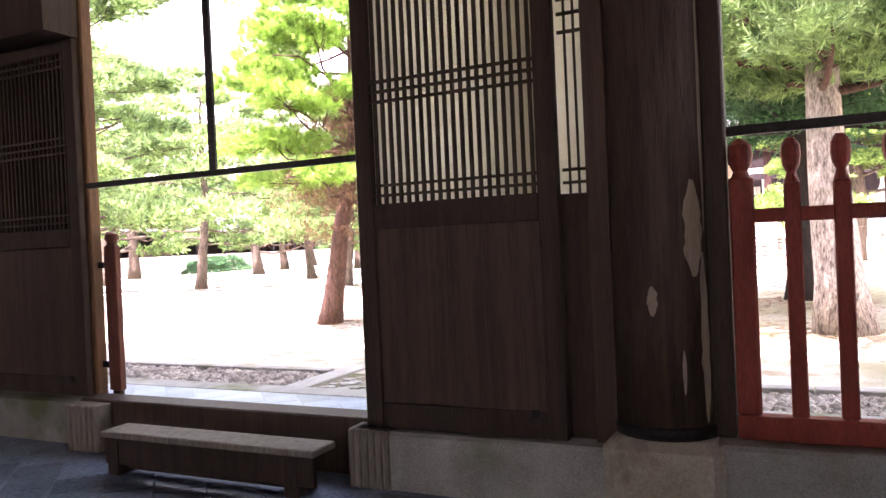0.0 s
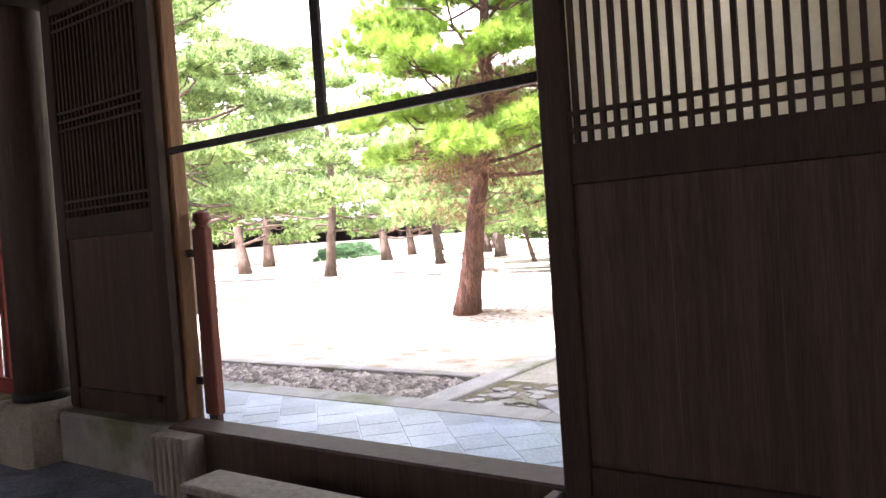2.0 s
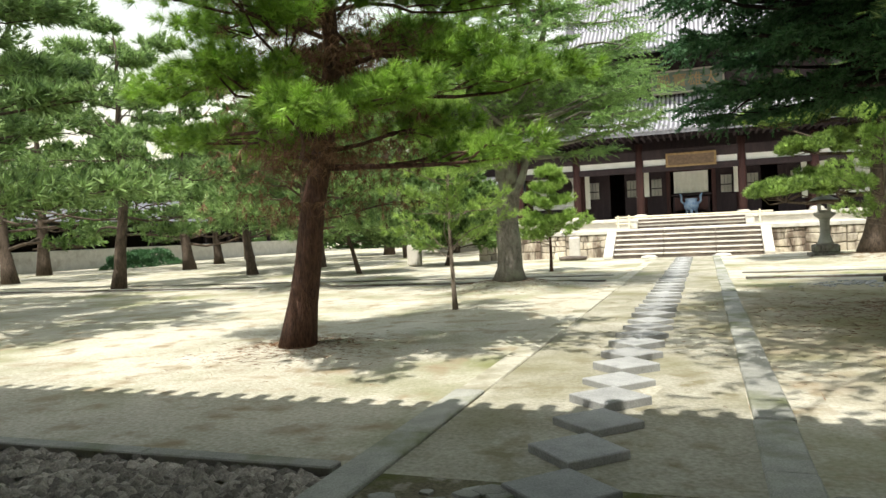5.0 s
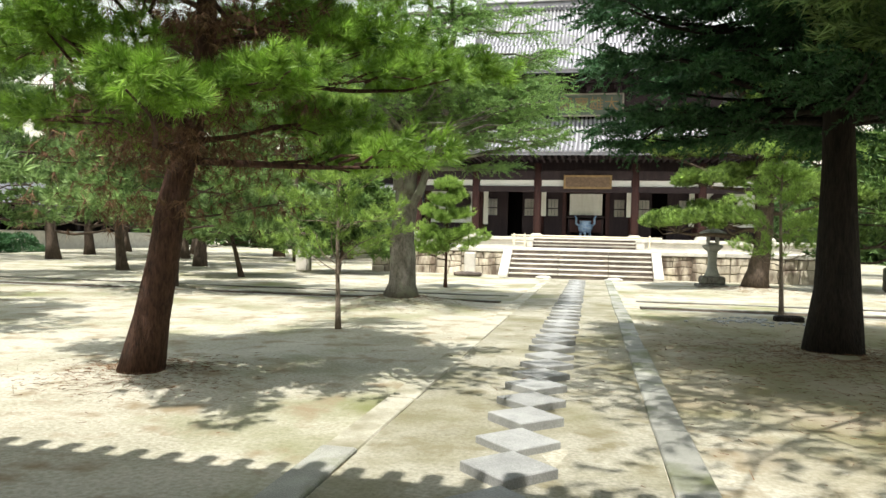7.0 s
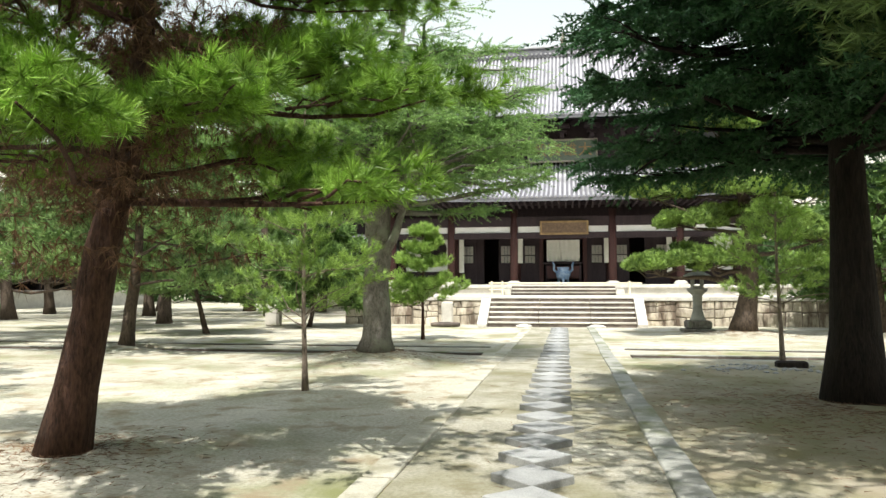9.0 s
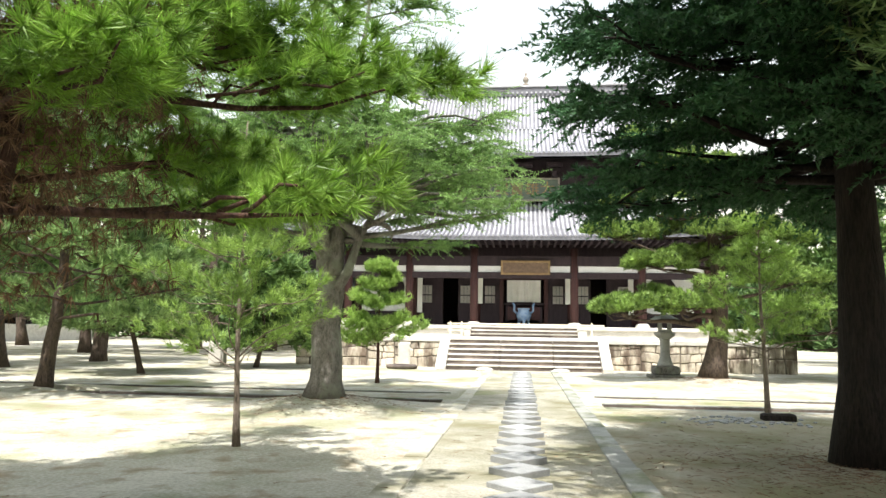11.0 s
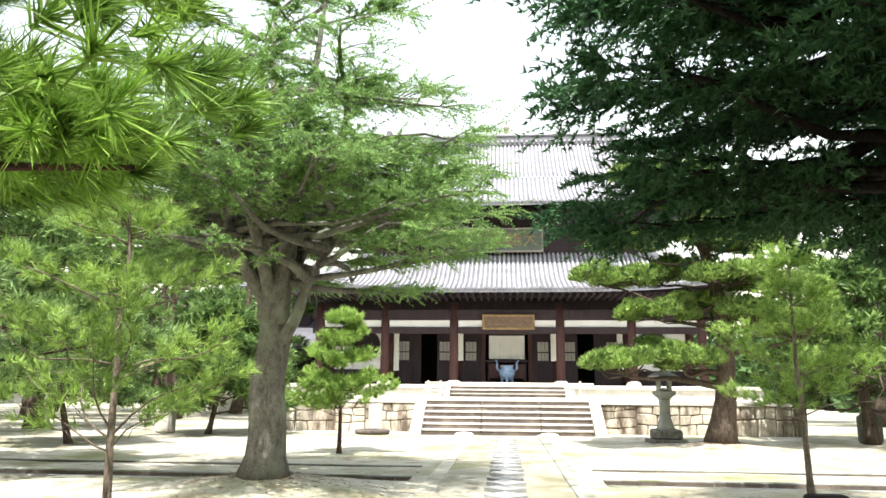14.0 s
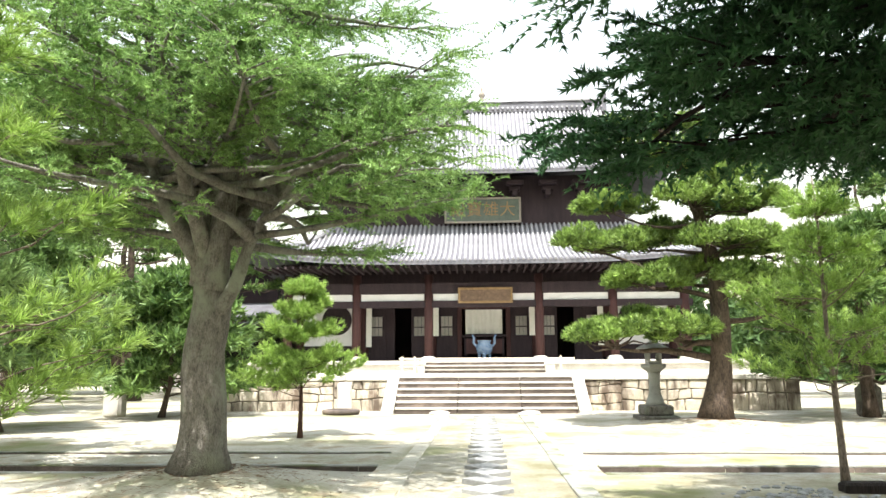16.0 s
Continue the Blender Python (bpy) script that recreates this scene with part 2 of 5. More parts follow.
# ---- mesh helpers ----
class Mesh:
    """Collects corners and faces in world metres."""

    def __init__(self):
        self.v, self.f = [], []

    def add(self, verts, faces):
        k = len(self.v)
        self.v += [tuple(p) for p in verts]
        self.f += [tuple(i + k for i in q) for q in faces]
        return self

    def box(self, x0, x1, y0, y1, z0, z1, c=0.0):
        """A block; c bevels its upper and side edges."""
        if c <= 0:
            p = [(x, y, z) for z in (z0, z1) for x, y in ((x0, y0), (x1, y0), (x1, y1), (x0, y1))]
            return self.add(p, [(3, 2, 1, 0), (4, 5, 6, 7), (0, 1, 5, 4), (1, 2, 6, 5), (2, 3, 7, 6), (3, 0, 4, 7)])
        ring = lambda i, z: [(x0 + i + c, y0 + i, z), (x1 - i - c, y0 + i, z), (x1 - i, y0 + i + c, z), (x1 - i, y1 - i - c, z),
                             (x1 - i - c, y1 - i, z), (x0 + i + c, y1 - i, z), (x0 + i, y1 - i - c, z), (x0 + i, y0 + i + c, z)]
        p = ring(c, z0) + ring(0, z0 + c) + ring(0, z1 - c) + ring(c, z1)
        f = [tuple(range(7, -1, -1)), tuple(range(24, 32))]
        for k in range(3):
            f += [(8 * k + i, 8 * k + (i + 1) % 8, 8 * k + 8 + (i + 1) % 8, 8 * k + 8 + i) for i in range(8)]
        return self.add(p, f)

    def tube(self, points, radii, seg=10, wobble=0.0, flare=0.0, caps=True):
        """A tapered, bent tube along points."""
        pts = [Vector(p) for p in points]
        side = None
        rings = []
        for i, p in enumerate(pts):
            d = (pts[min(i + 1, len(pts) - 1)] - pts[max(i - 1, 0)]).normalized()
            if side is None:
                side = d.orthogonal().normalized()
            side = (side - d * side.dot(d)).normalized()
            up = d.cross(side)
            ring = []
            for k in range(seg):
                a = 2 * math.pi * k / seg
                r = radii[i] * (1 + wobble * noise.noise((p * 1.7) + Vector((math.cos(a), math.sin(a), 0)) * 1.3))
                ring.append(p + (side * math.cos(a) + up * math.sin(a)) * r)
            rings.append(ring)
        f = []
        for i in range(len(pts) - 1):
            f += [(i * seg + k, i * seg + (k + 1) % seg, (i + 1) * seg + (k + 1) % seg, (i + 1) * seg + k) for k in range(seg)]
        if caps:
            f += [tuple(range(seg - 1, -1, -1)), tuple(range((len(pts) - 1) * seg, len(pts) * seg))]
        return self.add([q for r in rings for q in r], f)

    def turned(self, x, y, profile, seg=16):
        """A shape turned about an upright axis; profile: radius and height, from the bottom."""
        p = [(x + r * math.cos(2 * math.pi * k / seg), y + r * math.sin(2 * math.pi * k / seg), z) for r, z in profile for k in range(seg)]
        f = []
        for i in range(len(profile) - 1):
            f += [(i * seg + k, i * seg + (k + 1) % seg, (i + 1) * seg + (k + 1) % seg, (i + 1) * seg + k) for k in range(seg)]
        f += [tuple(range(seg - 1, -1, -1)), tuple(range((len(profile) - 1) * seg, len(profile) * seg))]
        return self.add(p, f)

    def data(self, name, material, origin=(0, 0, 0), smooth=False):
        me = bpy.data.meshes.new(name)
        o = origin
        me.from_pydata([(x - o[0], y - o[1], z - o[2]) for x, y, z in self.v], [], self.f)
        me.materials.append(material)
        if smooth:
            me.polygons.foreach_set("use_smooth", [True] * len(me.polygons))
        me.update()
        return me


BASE = {}


def thing(name, label, category, at=(0, 0, 0), group="", kind=""):
    ob = new(name)
    ob.location = at
    ob.empty_display_size = 0.2
    BASE[ob.name] = Vector(at)
    return tagged(ob, label, category, group, kind)


def part(name, mesh, material, parent, label="", smooth=False, kind=""):
    """One mesh, given in world metres, under a thing or a part."""
    ob = new(name, mesh.data(name, material, BASE[parent.name], smooth))
    ob.parent = parent
    BASE[ob.name] = BASE[parent.name]
    return tagged(ob, label, kind=kind)


def single(name, mesh, material, label, category, kind="", at=(0, 0, 0), smooth=False, group=""):
    """A thing that is one mesh."""
    ob = new(name, mesh.data(name, material, at, smooth))
    ob.location = at
    BASE[ob.name] = Vector(at)
    return tagged(ob, label, category, group, kind)


def piece(name, data, parent, at, turn=0.0, size=(1, 1, 1)):
    """A piece that shares its mesh, at a place in world metres."""
    ob = new(name, data)
    ob.parent = parent
    ob.location = Vector(at) - BASE[parent.name]
    ob.rotation_euler[2] = radians(turn)
    ob.scale = size
    return ob
# ---- ground: one sheet with a drip gutter, ditches and root mounds ----
MOUNDS = [(-7.75, 11.5, 0.10, 1.0), (-7.4, 21.2, 0.22, 1.5), (0.41, 15.7, 0.10, 1.2), (2.5, 30.8, 0.18, 1.6), (-7.05, 15.8, 0.07, 0.7), (0.9, 20.7, 0.05, 1.2), (-14.4, 22.5, 0.15, 1.2)]


def ground_height(x, y):
    z = 0.0
    if 6.3 < y < 7.22 and not -4.62 < x < -2.45:
        z -= 0.03
    if 22.2 < y < 22.75 and not -5.2 < x < -1.8:
        z -= 0.16
    for mx, my, h, r in MOUNDS:
        d = math.hypot(x - mx, y - my) / r
        if d < 2.2:
            z += h * math.exp(-d * d * 1.4)
    if y > 7.4 and y < 36:
        z += 0.02 * noise.noise((x * 0.5, y * 0.5, 0))
    return z


xs = [-600, -300, -150, -90, -60, -45] + [-36 + 1.0 * i for i in range(16)] + [-20 + 0.4 * i for i in range(64)] + [5.6 + 1.0 * i for i in range(16)] + [26, 40, 60, 90, 150, 300, 600]
xs += [-4.63, -4.61, -2.46, -2.44, -5.21, -5.19, -1.81, -1.79]
ys = [-600, -200, -60, -20, 0, 4, 6.29, 6.31, 6.7, 7.21, 7.23, 22.19, 22.21, 22.74, 22.76] + [7.5 + 0.4 * i for i in range(36)] + [22.9 + 0.5 * i for i in range(28)] + [38, 42, 48, 60, 80, 120, 200, 400, 900]
xs, ys = sorted(set(xs)), sorted(set(ys))
m = Mesh()
m.add([(x, y, ground_height(x, y)) for y in ys for x in xs],
      [(j * len(xs) + i, j * len(xs) + i + 1, (j + 1) * len(xs) + i + 1, (j + 1) * len(xs) + i) for j in range(len(ys) - 1) for i in range(len(xs) - 1)])
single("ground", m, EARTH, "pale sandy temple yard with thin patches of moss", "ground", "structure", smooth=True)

# ---- gate hall: terrace, floor, walls, roof ----
FLOOR = 0.06
m = Mesh().box(-16, 9, -7, 4.0, -0.3, FLOOR - 0.005)
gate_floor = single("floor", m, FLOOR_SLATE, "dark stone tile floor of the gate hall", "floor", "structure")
m = Mesh().box(-16, 9, 4.0, 5.96, -0.3, 0.045)
terrace = single("terrace", m, SLATE, "slate tiled veranda terrace before the gate hall", "terrace", "structure")


def wall_box(name, x0, x1, y0, y1, z0, z1, label, mat=None):
    return single(name, Mesh().box(x0, x1, y0, y1, z0, z1), mat or DARK_WOOD, label, "wall", "structure")


AXIS = -3.53
# back wall is out of view; its gap is narrowed to dim the room
for k, (x0, x1, z0) in enumerate(((-16, -10.3, -0.1), (-10.3, -3.93, -0.1), (-3.12, -0.2, -0.1), (-0.2, 9, -0.1), (-10.3, 3.2, 3.25))):
    wall_box("wall_south_%d" % (k + 1), x0, x1, -7.2, -7, z0, 3.25 if z0 < 0 else 5.2, "dark timber back wall of the gate hall, open to the court")
wall_box("wall_west", -16.2, -16, -7.2, 4.1, -0.1, 5.2, "dark timber end wall of the gate hall")
wall_box("wall_east", 9, 9.2, -7.2, 4.1, -0.1, 5.2, "dark timber end wall of the gate hall")
wall_box("wall_north", -16, 9, 3.7, 4.1, 4.0, 5.2, "dark timber transom wall over the doors")
wall_box("wall_north_1", -16, -10.5, 3.75, 4.05, 0.0, 3.25, "dark plank wall of the gate hall")
wall_box("wall_north_2", 3.2, 9, 3.75, 4.05, 0.0, 3.25, "dark plank wall of the gate hall")
single("ceiling", Mesh().box(-16, 9, -7, 3.7, 5.0, 5.15), DARK_WOOD, "dark board ceiling of the gate hall", "ceiling", "structure")
# fixed leaves beside the sliding doors
wall_box("wall_north_5", -16, -5.0, 3.75, 4.05, 3.26, 4.0, "dark plank wall over the sliding door")
wall_box("wall_north_6", -2.3, 9, 3.75, 4.05, 3.26, 4.0, "dark plank wall over the sliding door")
wall_box("wall_north_3", -2.3, -1.31, 3.93, 4.0, 0.401, 1.72, "fixed plank panel behind the sliding door", PLANK_WOOD)
# taken up to full height as a backing that blocks daylight behind the lattice
wall_box("wall_north_4", -6.3, -5.13, 4.08, 4.13, 0.42, 3.26, "fixed plank panel behind the sliding door", PLANK_WOOD)
for k, (x0, x1) in enumerate(((-2.4, -0.84), (-6.3, -5.0))):
    single("trim_%d" % (k + 1), Mesh().box(x0, x1, 3.72 if x0 > -3 else 3.9, 4.06 if x0 > -3 else 4.16, 0.0, 0.4, 0.02), GRANITE, "grey plinth stone under the door panels", "plinth", "structure")
single("trim_3", Mesh().box(-0.324, 3.2, 3.72, 4.04, 0.0, 0.46, 0.02), GRANITE, "grey plinth stone under the red railing", "plinth", "structure")
single("trim_4", Mesh().box(-10.1, -6.86, 3.84, 4.04, 0.0, 0.46, 0.02), GRANITE, "grey plinth stone under the red railing", "plinth", "structure")
single("door_sill", Mesh().box(-4.99, -2.3, 3.9, 4.12, 0.0, 0.42, 0.012), PLANK_WOOD, "high worn timber threshold of the open doorway", "threshold", "structure")

# gate roof: boarding, tile rolls with round ends over the drip gutter
EAVE_Y, EAVE_Z = 6.55, 5.15
gate_roof = thing("gate_roof", "tiled roof of the gate hall with round eave tiles", "roof", (AXIS, 4, 5), kind="structure")
m = Mesh()
m.add([(-17.5, EAVE_Y, EAVE_Z), (10.5, EAVE_Y, EAVE_Z), (10.5, -1.5, 9.15), (-17.5, -1.5, 9.15), (-17.5, -9.8, EAVE_Z), (10.5, -9.8, EAVE_Z)], [(0, 1, 2, 3), (3, 2, 5, 4)])
m.add([(-17.5, EAVE_Y, EAVE_Z - .1), (10.5, EAVE_Y, EAVE_Z - .1), (10.5, -1.5, 9.05), (-17.5, -1.5, 9.05), (-17.5, -9.8, EAVE_Z - .1), (10.5, -9.8, EAVE_Z - .1)],
      [(3, 2, 1, 0), (4, 5, 2, 3)])
m.add([(-17.5, EAVE_Y, EAVE_Z), (10.5, EAVE_Y, EAVE_Z), (10.5, EAVE_Y, EAVE_Z - .1), (-17.5, EAVE_Y, EAVE_Z - .1)], [(3, 2, 1, 0)])
part("boarding", m, DARK_WOOD, gate_roof)
roll = Mesh().tube([(0, EAVE_Y + 0.12, EAVE_Z + 0.02), (0, -1.5, 9.2)], [0.072, 0.072], 10).data("tile_roll", ROOF, (0, 4, 5), True)
for i in range(103):
    piece("tile_roll", roll, gate_roof, (-17.4 + 0.27 * i, 4, 5))

# ---- lattice doors ----
def lattice_door(x0, x1, y, label, paper):
    d = thing("sliding_door", label, "door", (x0, y, 0.4), "sliding doors")
    zl, zm, zt = 1.75, 2.42, 3.16
    a = 0.115
    part("stile", Mesh().box(x0, x0 + a, y - 0.03, y + 0.03, 0.41, 3.26, 0.006), DARK_WOOD, d)
    part("stile", Mesh().box(x1 - a, x1, y - 0.03, y + 0.03, 0.41, 3.26, 0.006), DARK_WOOD, d)
    for z0, z1 in ((0.41, 0.56), (1.6, zl), (zt, 3.26)):
        part("rail", Mesh().box(x0 + a, x1 - a, y - 0.027, y + 0.027, z0, z1, 0.005), DARK_WOOD, d)
    n = 3
    w = (x1 - x0 - 2 * a) / n
    for i in range(n):
        part("plank", Mesh().box(x0 + a + i * w, x0 + a + (i + 1) * w - 0.0004, y - 0.012, y + 0.012, 0.56, 1.6, 0.001), PLANK_WOOD, d)
    count = 20
    for i in range(count):
        x = x0 + a + (i + 0.5) * (x1 - x0 - 2 * a) / count
        part("lattice_slat", Mesh().box(x - 0.009, x + 0.009, y - (0.018 if paper else 0.016), y + 0.006, zl, zt), DARK_WOOD, d)
    for z in (zl + 0.05, zl + 0.11, zm - 0.06, zm, zm + 0.06, zt - 0.05, zt - 0.11):
        part("lattice_bar", Mesh().box(x0 + a, x1 - a, y - 0.022, y + 0.004, z - 0.008, z + 0.008), DARK_WOOD, d)
    if paper:
        part("paper", Mesh().box(x0 + a, x1 - a, y + 0.008, y + 0.010, zl, zt), PAPER, d, "pale paper pane")
    part("finger_pull", Mesh().box(x1 - 0.2, x1 - 0.15, y - 0.036, y - 0.03, 0.52, 0.57, 0.004), IRON, d, "small black iron plate")
    return d


lattice_door(-2.31, -1.06, 3.8, "dark lattice sliding door with pale paper, slid open", True)
lattice_door(-6.27, -5.02, 4.03, "dark lattice sliding door with dim paper, slid open", True)
# the fixed leaf behind shows a strip of paper lattice
leaf = thing("fixed_leaf", "narrow strip of paper lattice beside the round column", "door", (-1.0, 3.9, 0.4))
part("jamb", Mesh().box(-0.92, -0.8, 3.82, 4.0, 0.4, 3.25, 0.006), PLANK_WOOD, leaf)
part("plank", Mesh().box(-1.3, -0.92, 3.88, 3.92, 0.401, 1.74, 0.005), PLANK_WOOD, leaf)
part("paper", Mesh().box(-1.4, -0.92, 3.9, 3.902, 1.74, 3.2), PAPER, leaf)
for z in (1.80, 1.87, 2.62, 2.72, 2.80):
    part("lattice_bar", Mesh().box(-1.06, -0.92, 3.875, 3.895, z - 0.008, z + 0.008), DARK_WOOD, leaf)
for x in (-1.02, -0.97):
    part("lattice_slat", Mesh().box(x - 0.006, x + 0.006, 3.878, 3.892, 1.74, 3.2), DARK_WOOD, leaf)


def door_post(x0, x1, y0, y1, fx0, fx1, fy0, fy1, mat, label):
    p = thing("door_post", label, "post", (x0, 3.9, 0.06), "door posts")
    part("post", Mesh().box(x0, x1, y0, y1, 0.38, 4.0, 0.012), mat, p)
    ribs = 6
    edge = [(fx1, fy1), (fx0, fy1)]
    for i in range(ribs * 4 + 1):
        u = i / (ribs * 4)
        edge.append((fx0 + (fx1 - fx0) * u, fy0 + 0.026 * (1 - abs(math.sin(math.pi * ribs * u)) ** 0.6)))
    k = len(edge)
    v = [(a, b, z) for z in (0.05, 0.385) for a, b in edge] + [(a, min(b + 0.012, fy1), 0.40) for a, b in edge]
    f = [(j * k + i, j * k + (i + 1) % k, (j + 1) * k + (i + 1) % k, (j + 1) * k + i) for j in (0, 1) for i in range(k)] + [tuple(range(2 * k, 3 * k))]
    part("foot", Mesh().add(v, f), GREY_WOOD, p, "weathered grey ribbed foot block")


door_post(-5.13, -4.99, 4.07, 4.18, -4.98, -4.64, 3.76, 3.9, HONEY_WOOD, "honey-coloured worn timber door post on a grey foot block")
door_post(-2.30, -2.18, 3.85, 3.99, -2.42, -2.13, 3.70, 3.9, DARK_WOOD, "dark timber door post on a grey foot block")

# hanging frame in the opening
bar = thing("opening_frame", "thin black bar frame hung across the open doorway", "frame", (AXIS, 4.0, 2.07))
part("cross_bar", Mesh().box(-5.0, -2.3, 4.055, 4.085, 2.06, 2.105, 0.004), IRON, bar)
part("upright_bar", Mesh().box(-3.72, -3.66, 4.055, 4.085, 2.105, 4.0, 0.004), IRON, bar)


def round_column(x, y, r, z0, z1, mat, label):
    c = thing("round_column", label, "column", (x, y, 0.06), "gate hall columns")
    part("shaft", Mesh().tube([(x, y, z0 + (z1 - z0) * i / 8) for i in range(9)], [r * (1.0 - 0.02 * i / 8) for i in range(9)], 28, 0.02), mat, c, smooth=True)
    part("shoe", Mesh().turned(x, y, [(r * 1.05, 0.47), (r * 1.06, 0.53), (r * 1.01, 0.535)], 28), IRON, c, "dark band at the column foot", True)
    part("base_stone", Mesh().box(x - 0.295, x + 0.295, y - 0.295, y + 0.295, 0.0, 0.47, 0.05), BASE_STONE, c, "squared pale base stone with rounded edges")
    return c


def bare_patch(column, x, y, r, middle, half, z0, z1, seed):
    """A ragged flake of bare wood on a round column; middle and half are degrees round it."""
    g = random.Random(seed)
    n, v = 14, []
    for i in range(n + 1):
        u = i / n
        swell = math.sin(math.pi * min(max(u, 0.02), 0.98)) ** 0.55
        a0 = middle - half * swell * g.uniform(0.7, 1.15)
        a1 = middle + half * swell * g.uniform(0.7, 1.15)
        for k in range(5):
            a = radians(a0 + (a1 - a0) * k / 4)
            v.append((x + (r + 0.003) * math.cos(a), y + (r + 0.003) * math.sin(a), z0 + (z1 - z0) * u))
    part("bare_patch", Mesh().add(v, [(5 * i + k, 5 * i + k + 1, 5 * i + k + 6, 5 * i + k + 5) for i in range(n) for k in range(4)]), BARE_WOOD, column, "pale patch of bare flaked wood", True)


for x, y, r in ((-0.568, 3.95, 0.262), (-6.54, 3.95, 0.19), (3.4, 3.95, 0.2), (-10.4, 3.95, 0.2)):
    column = round_column(x, y, r, 0.47, 5.0, COLUMN_WOOD, "thick round dark timber column with flaking pale patches")
    if x == -0.568:
        for k, (middle, half, z0, z1) in enumerate(((-46, 13, 1.28, 1.76), (-93, 6, 1.09, 1.24), (-34, 7, 0.55, 1.4), (-62, 2.5, 0.70, 0.92), (-30, 3, 1.5, 3.0))):
            bare_patch(column, x, y, 0.261, middle, half, z0, z1, 60 + k)


# ---- red railing with knobbed pales ----
def red_railing(x0, x1, y):
    r = thing("red_railing", "low red painted railing with knob-topped pales", "railing", (x0, y, 0.46), "red railings")
    part("bottom_rail", Mesh().box(x0, x1, y - 0.05, y + 0.05, 0.462, 0.58, 0.01), RED_PAINT, r)
    part("middle_rail", Mesh().box(x0, x1, y - 0.022, y + 0.022, 1.53, 1.60, 0.006), RED_PAINT, r)
    part("end_post", Mesh().box(x0, x0 + 0.115, y - 0.045, y + 0.045, 0.58, 1.76, 0.012).turned(x0 + 0.058, y, [(0.05, 1.755), (0.04, 1.775), (0.034, 1.79), (0.052, 1.82), (0.06, 1.87), (0.054, 1.92), (0.02, 1.95)], 14), RED_PAINT, r)
    pale = Mesh().box(-0.038, 0.038, -0.03, 0.03, 0.58, 1.72, 0.008)
    pale.turned(0, 0, [(0.036, 1.72), (0.026, 1.75), (0.022, 1.77), (0.038, 1.80), (0.046, 1.85), (0.042, 1.90), (0.02, 1.935)], 12)
    data = pale.data("pale", RED_PAINT, (0, 0, 0), False)
    n = int((x1 - x0) / 0.213)
    for i in range(1, n):
        piece("pale", data, r, (x0 + 0.072 + 0.213 * i, y, 0))
    return r


red_railing(-0.22, 3.15, 3.9)
red_railing(-10.15, -6.74, 3.98)
for x0, x1 in ((-0.335, -0.225),):
    single("trim_5", Mesh().box(x0, x1, 3.84, 4.02, 0.47, 3.25, 0.01), DARK_WOOD, "dark timber jamb beside the round column", "jamb", "structure")
for x0, x1 in ((-0.24, 3.2), (-10.2, -6.8)):
    b = thing("opening_frame", "thin black bar frame over the red railing", "frame", (x0, 4.0, 2.0))
    part("cross_bar", Mesh().box(x0, x1, 3.985, 4.015, 1.98, 2.03, 0.004), IRON, b)
# the folded gate leaf of the railing in the doorway
g = thing("red_gate_post", "knob-topped red post hung beside the open doorway, its shade in the paint colour", "post", (-4.73, 4.13, 0.43))
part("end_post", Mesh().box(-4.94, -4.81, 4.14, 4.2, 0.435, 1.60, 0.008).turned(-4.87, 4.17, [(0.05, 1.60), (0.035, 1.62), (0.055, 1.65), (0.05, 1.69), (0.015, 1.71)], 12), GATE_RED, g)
for z in (0.62, 1.42):
    part("hinge", Mesh().box(-5.0, -4.93, 4.13, 4.16, z, z + 0.05, 0.004), IRON, g, "black iron hinge")
part("shoe", Mesh().box(-4.91, -4.83, 4.145, 4.195, 0.045, 0.435, 0.005), DARK_WOOD, g)

# step bench inside the threshold
bench = thing("step_bench", "dark low wooden step bench before the threshold", "bench", (-3.28, 3.4, FLOOR))
# paler wood than the bench body: the doorway's reflected light is in the colour
part("tread", Mesh().box(-4.15, -2.44, 3.38, 3.62, 0.31, 0.352, 0.008), GREY_WOOD, bench, "smooth tread board, doorway light put into its pale colour")
part("apron", Mesh().box(-4.14, -2.46, 3.41, 3.44, 0.13, 0.32, 0.005), DARK_WOOD, bench)
for x in (-4.06, -2.62):
    part("leg", Mesh().box(x - 0.05, x + 0.05, 3.40, 3.60, 0.061, 0.32, 0.006), DARK_WOOD, bench)
part("foot_rail", Mesh().box(-4.06, -2.62, 3.47, 3.53, 0.09, 0.14, 0.004), DARK_WOOD, bench)

# ---- main hall ----
HX = -3.45
hall = thing("main_hall", "two-roofed dark timber temple hall with silver-grey tiles", "temple hall", (HX, 55, 1.75))
HZ = 1.78


def sym(*offsets):
    return [HX + s * o for o in offsets for s in (-1, 1)]


front = Mesh().turned(0, 0, [(0.24, 0.0), (0.24, 4.4)], 18).data("front_column", HALL_RED, (0, 0, 0), True)
stone = Mesh().turned(0, 0, [(0.42, 0), (0.42, 0.1), (0.34, 0.22), (0.27, 0.26)], 18).data("base_stone", PALE_STONE, (0, 0, 0), True)
for x in sym(2.95, 6.85, 10.6):
    piece("front_column", front, hall, (x, 50, HZ + 0.2))
    piece("base_stone", stone, hall, (x, 50, HZ))
for x in sym(2.95, 6.85, 10.6):
    piece("front_column", front, hall, (x, 52.75, HZ + 0.2))
part("floor_slab", Mesh().box(HX - 12, HX + 12, 49, 66, 1.3, HZ), PALE_STONE, hall)
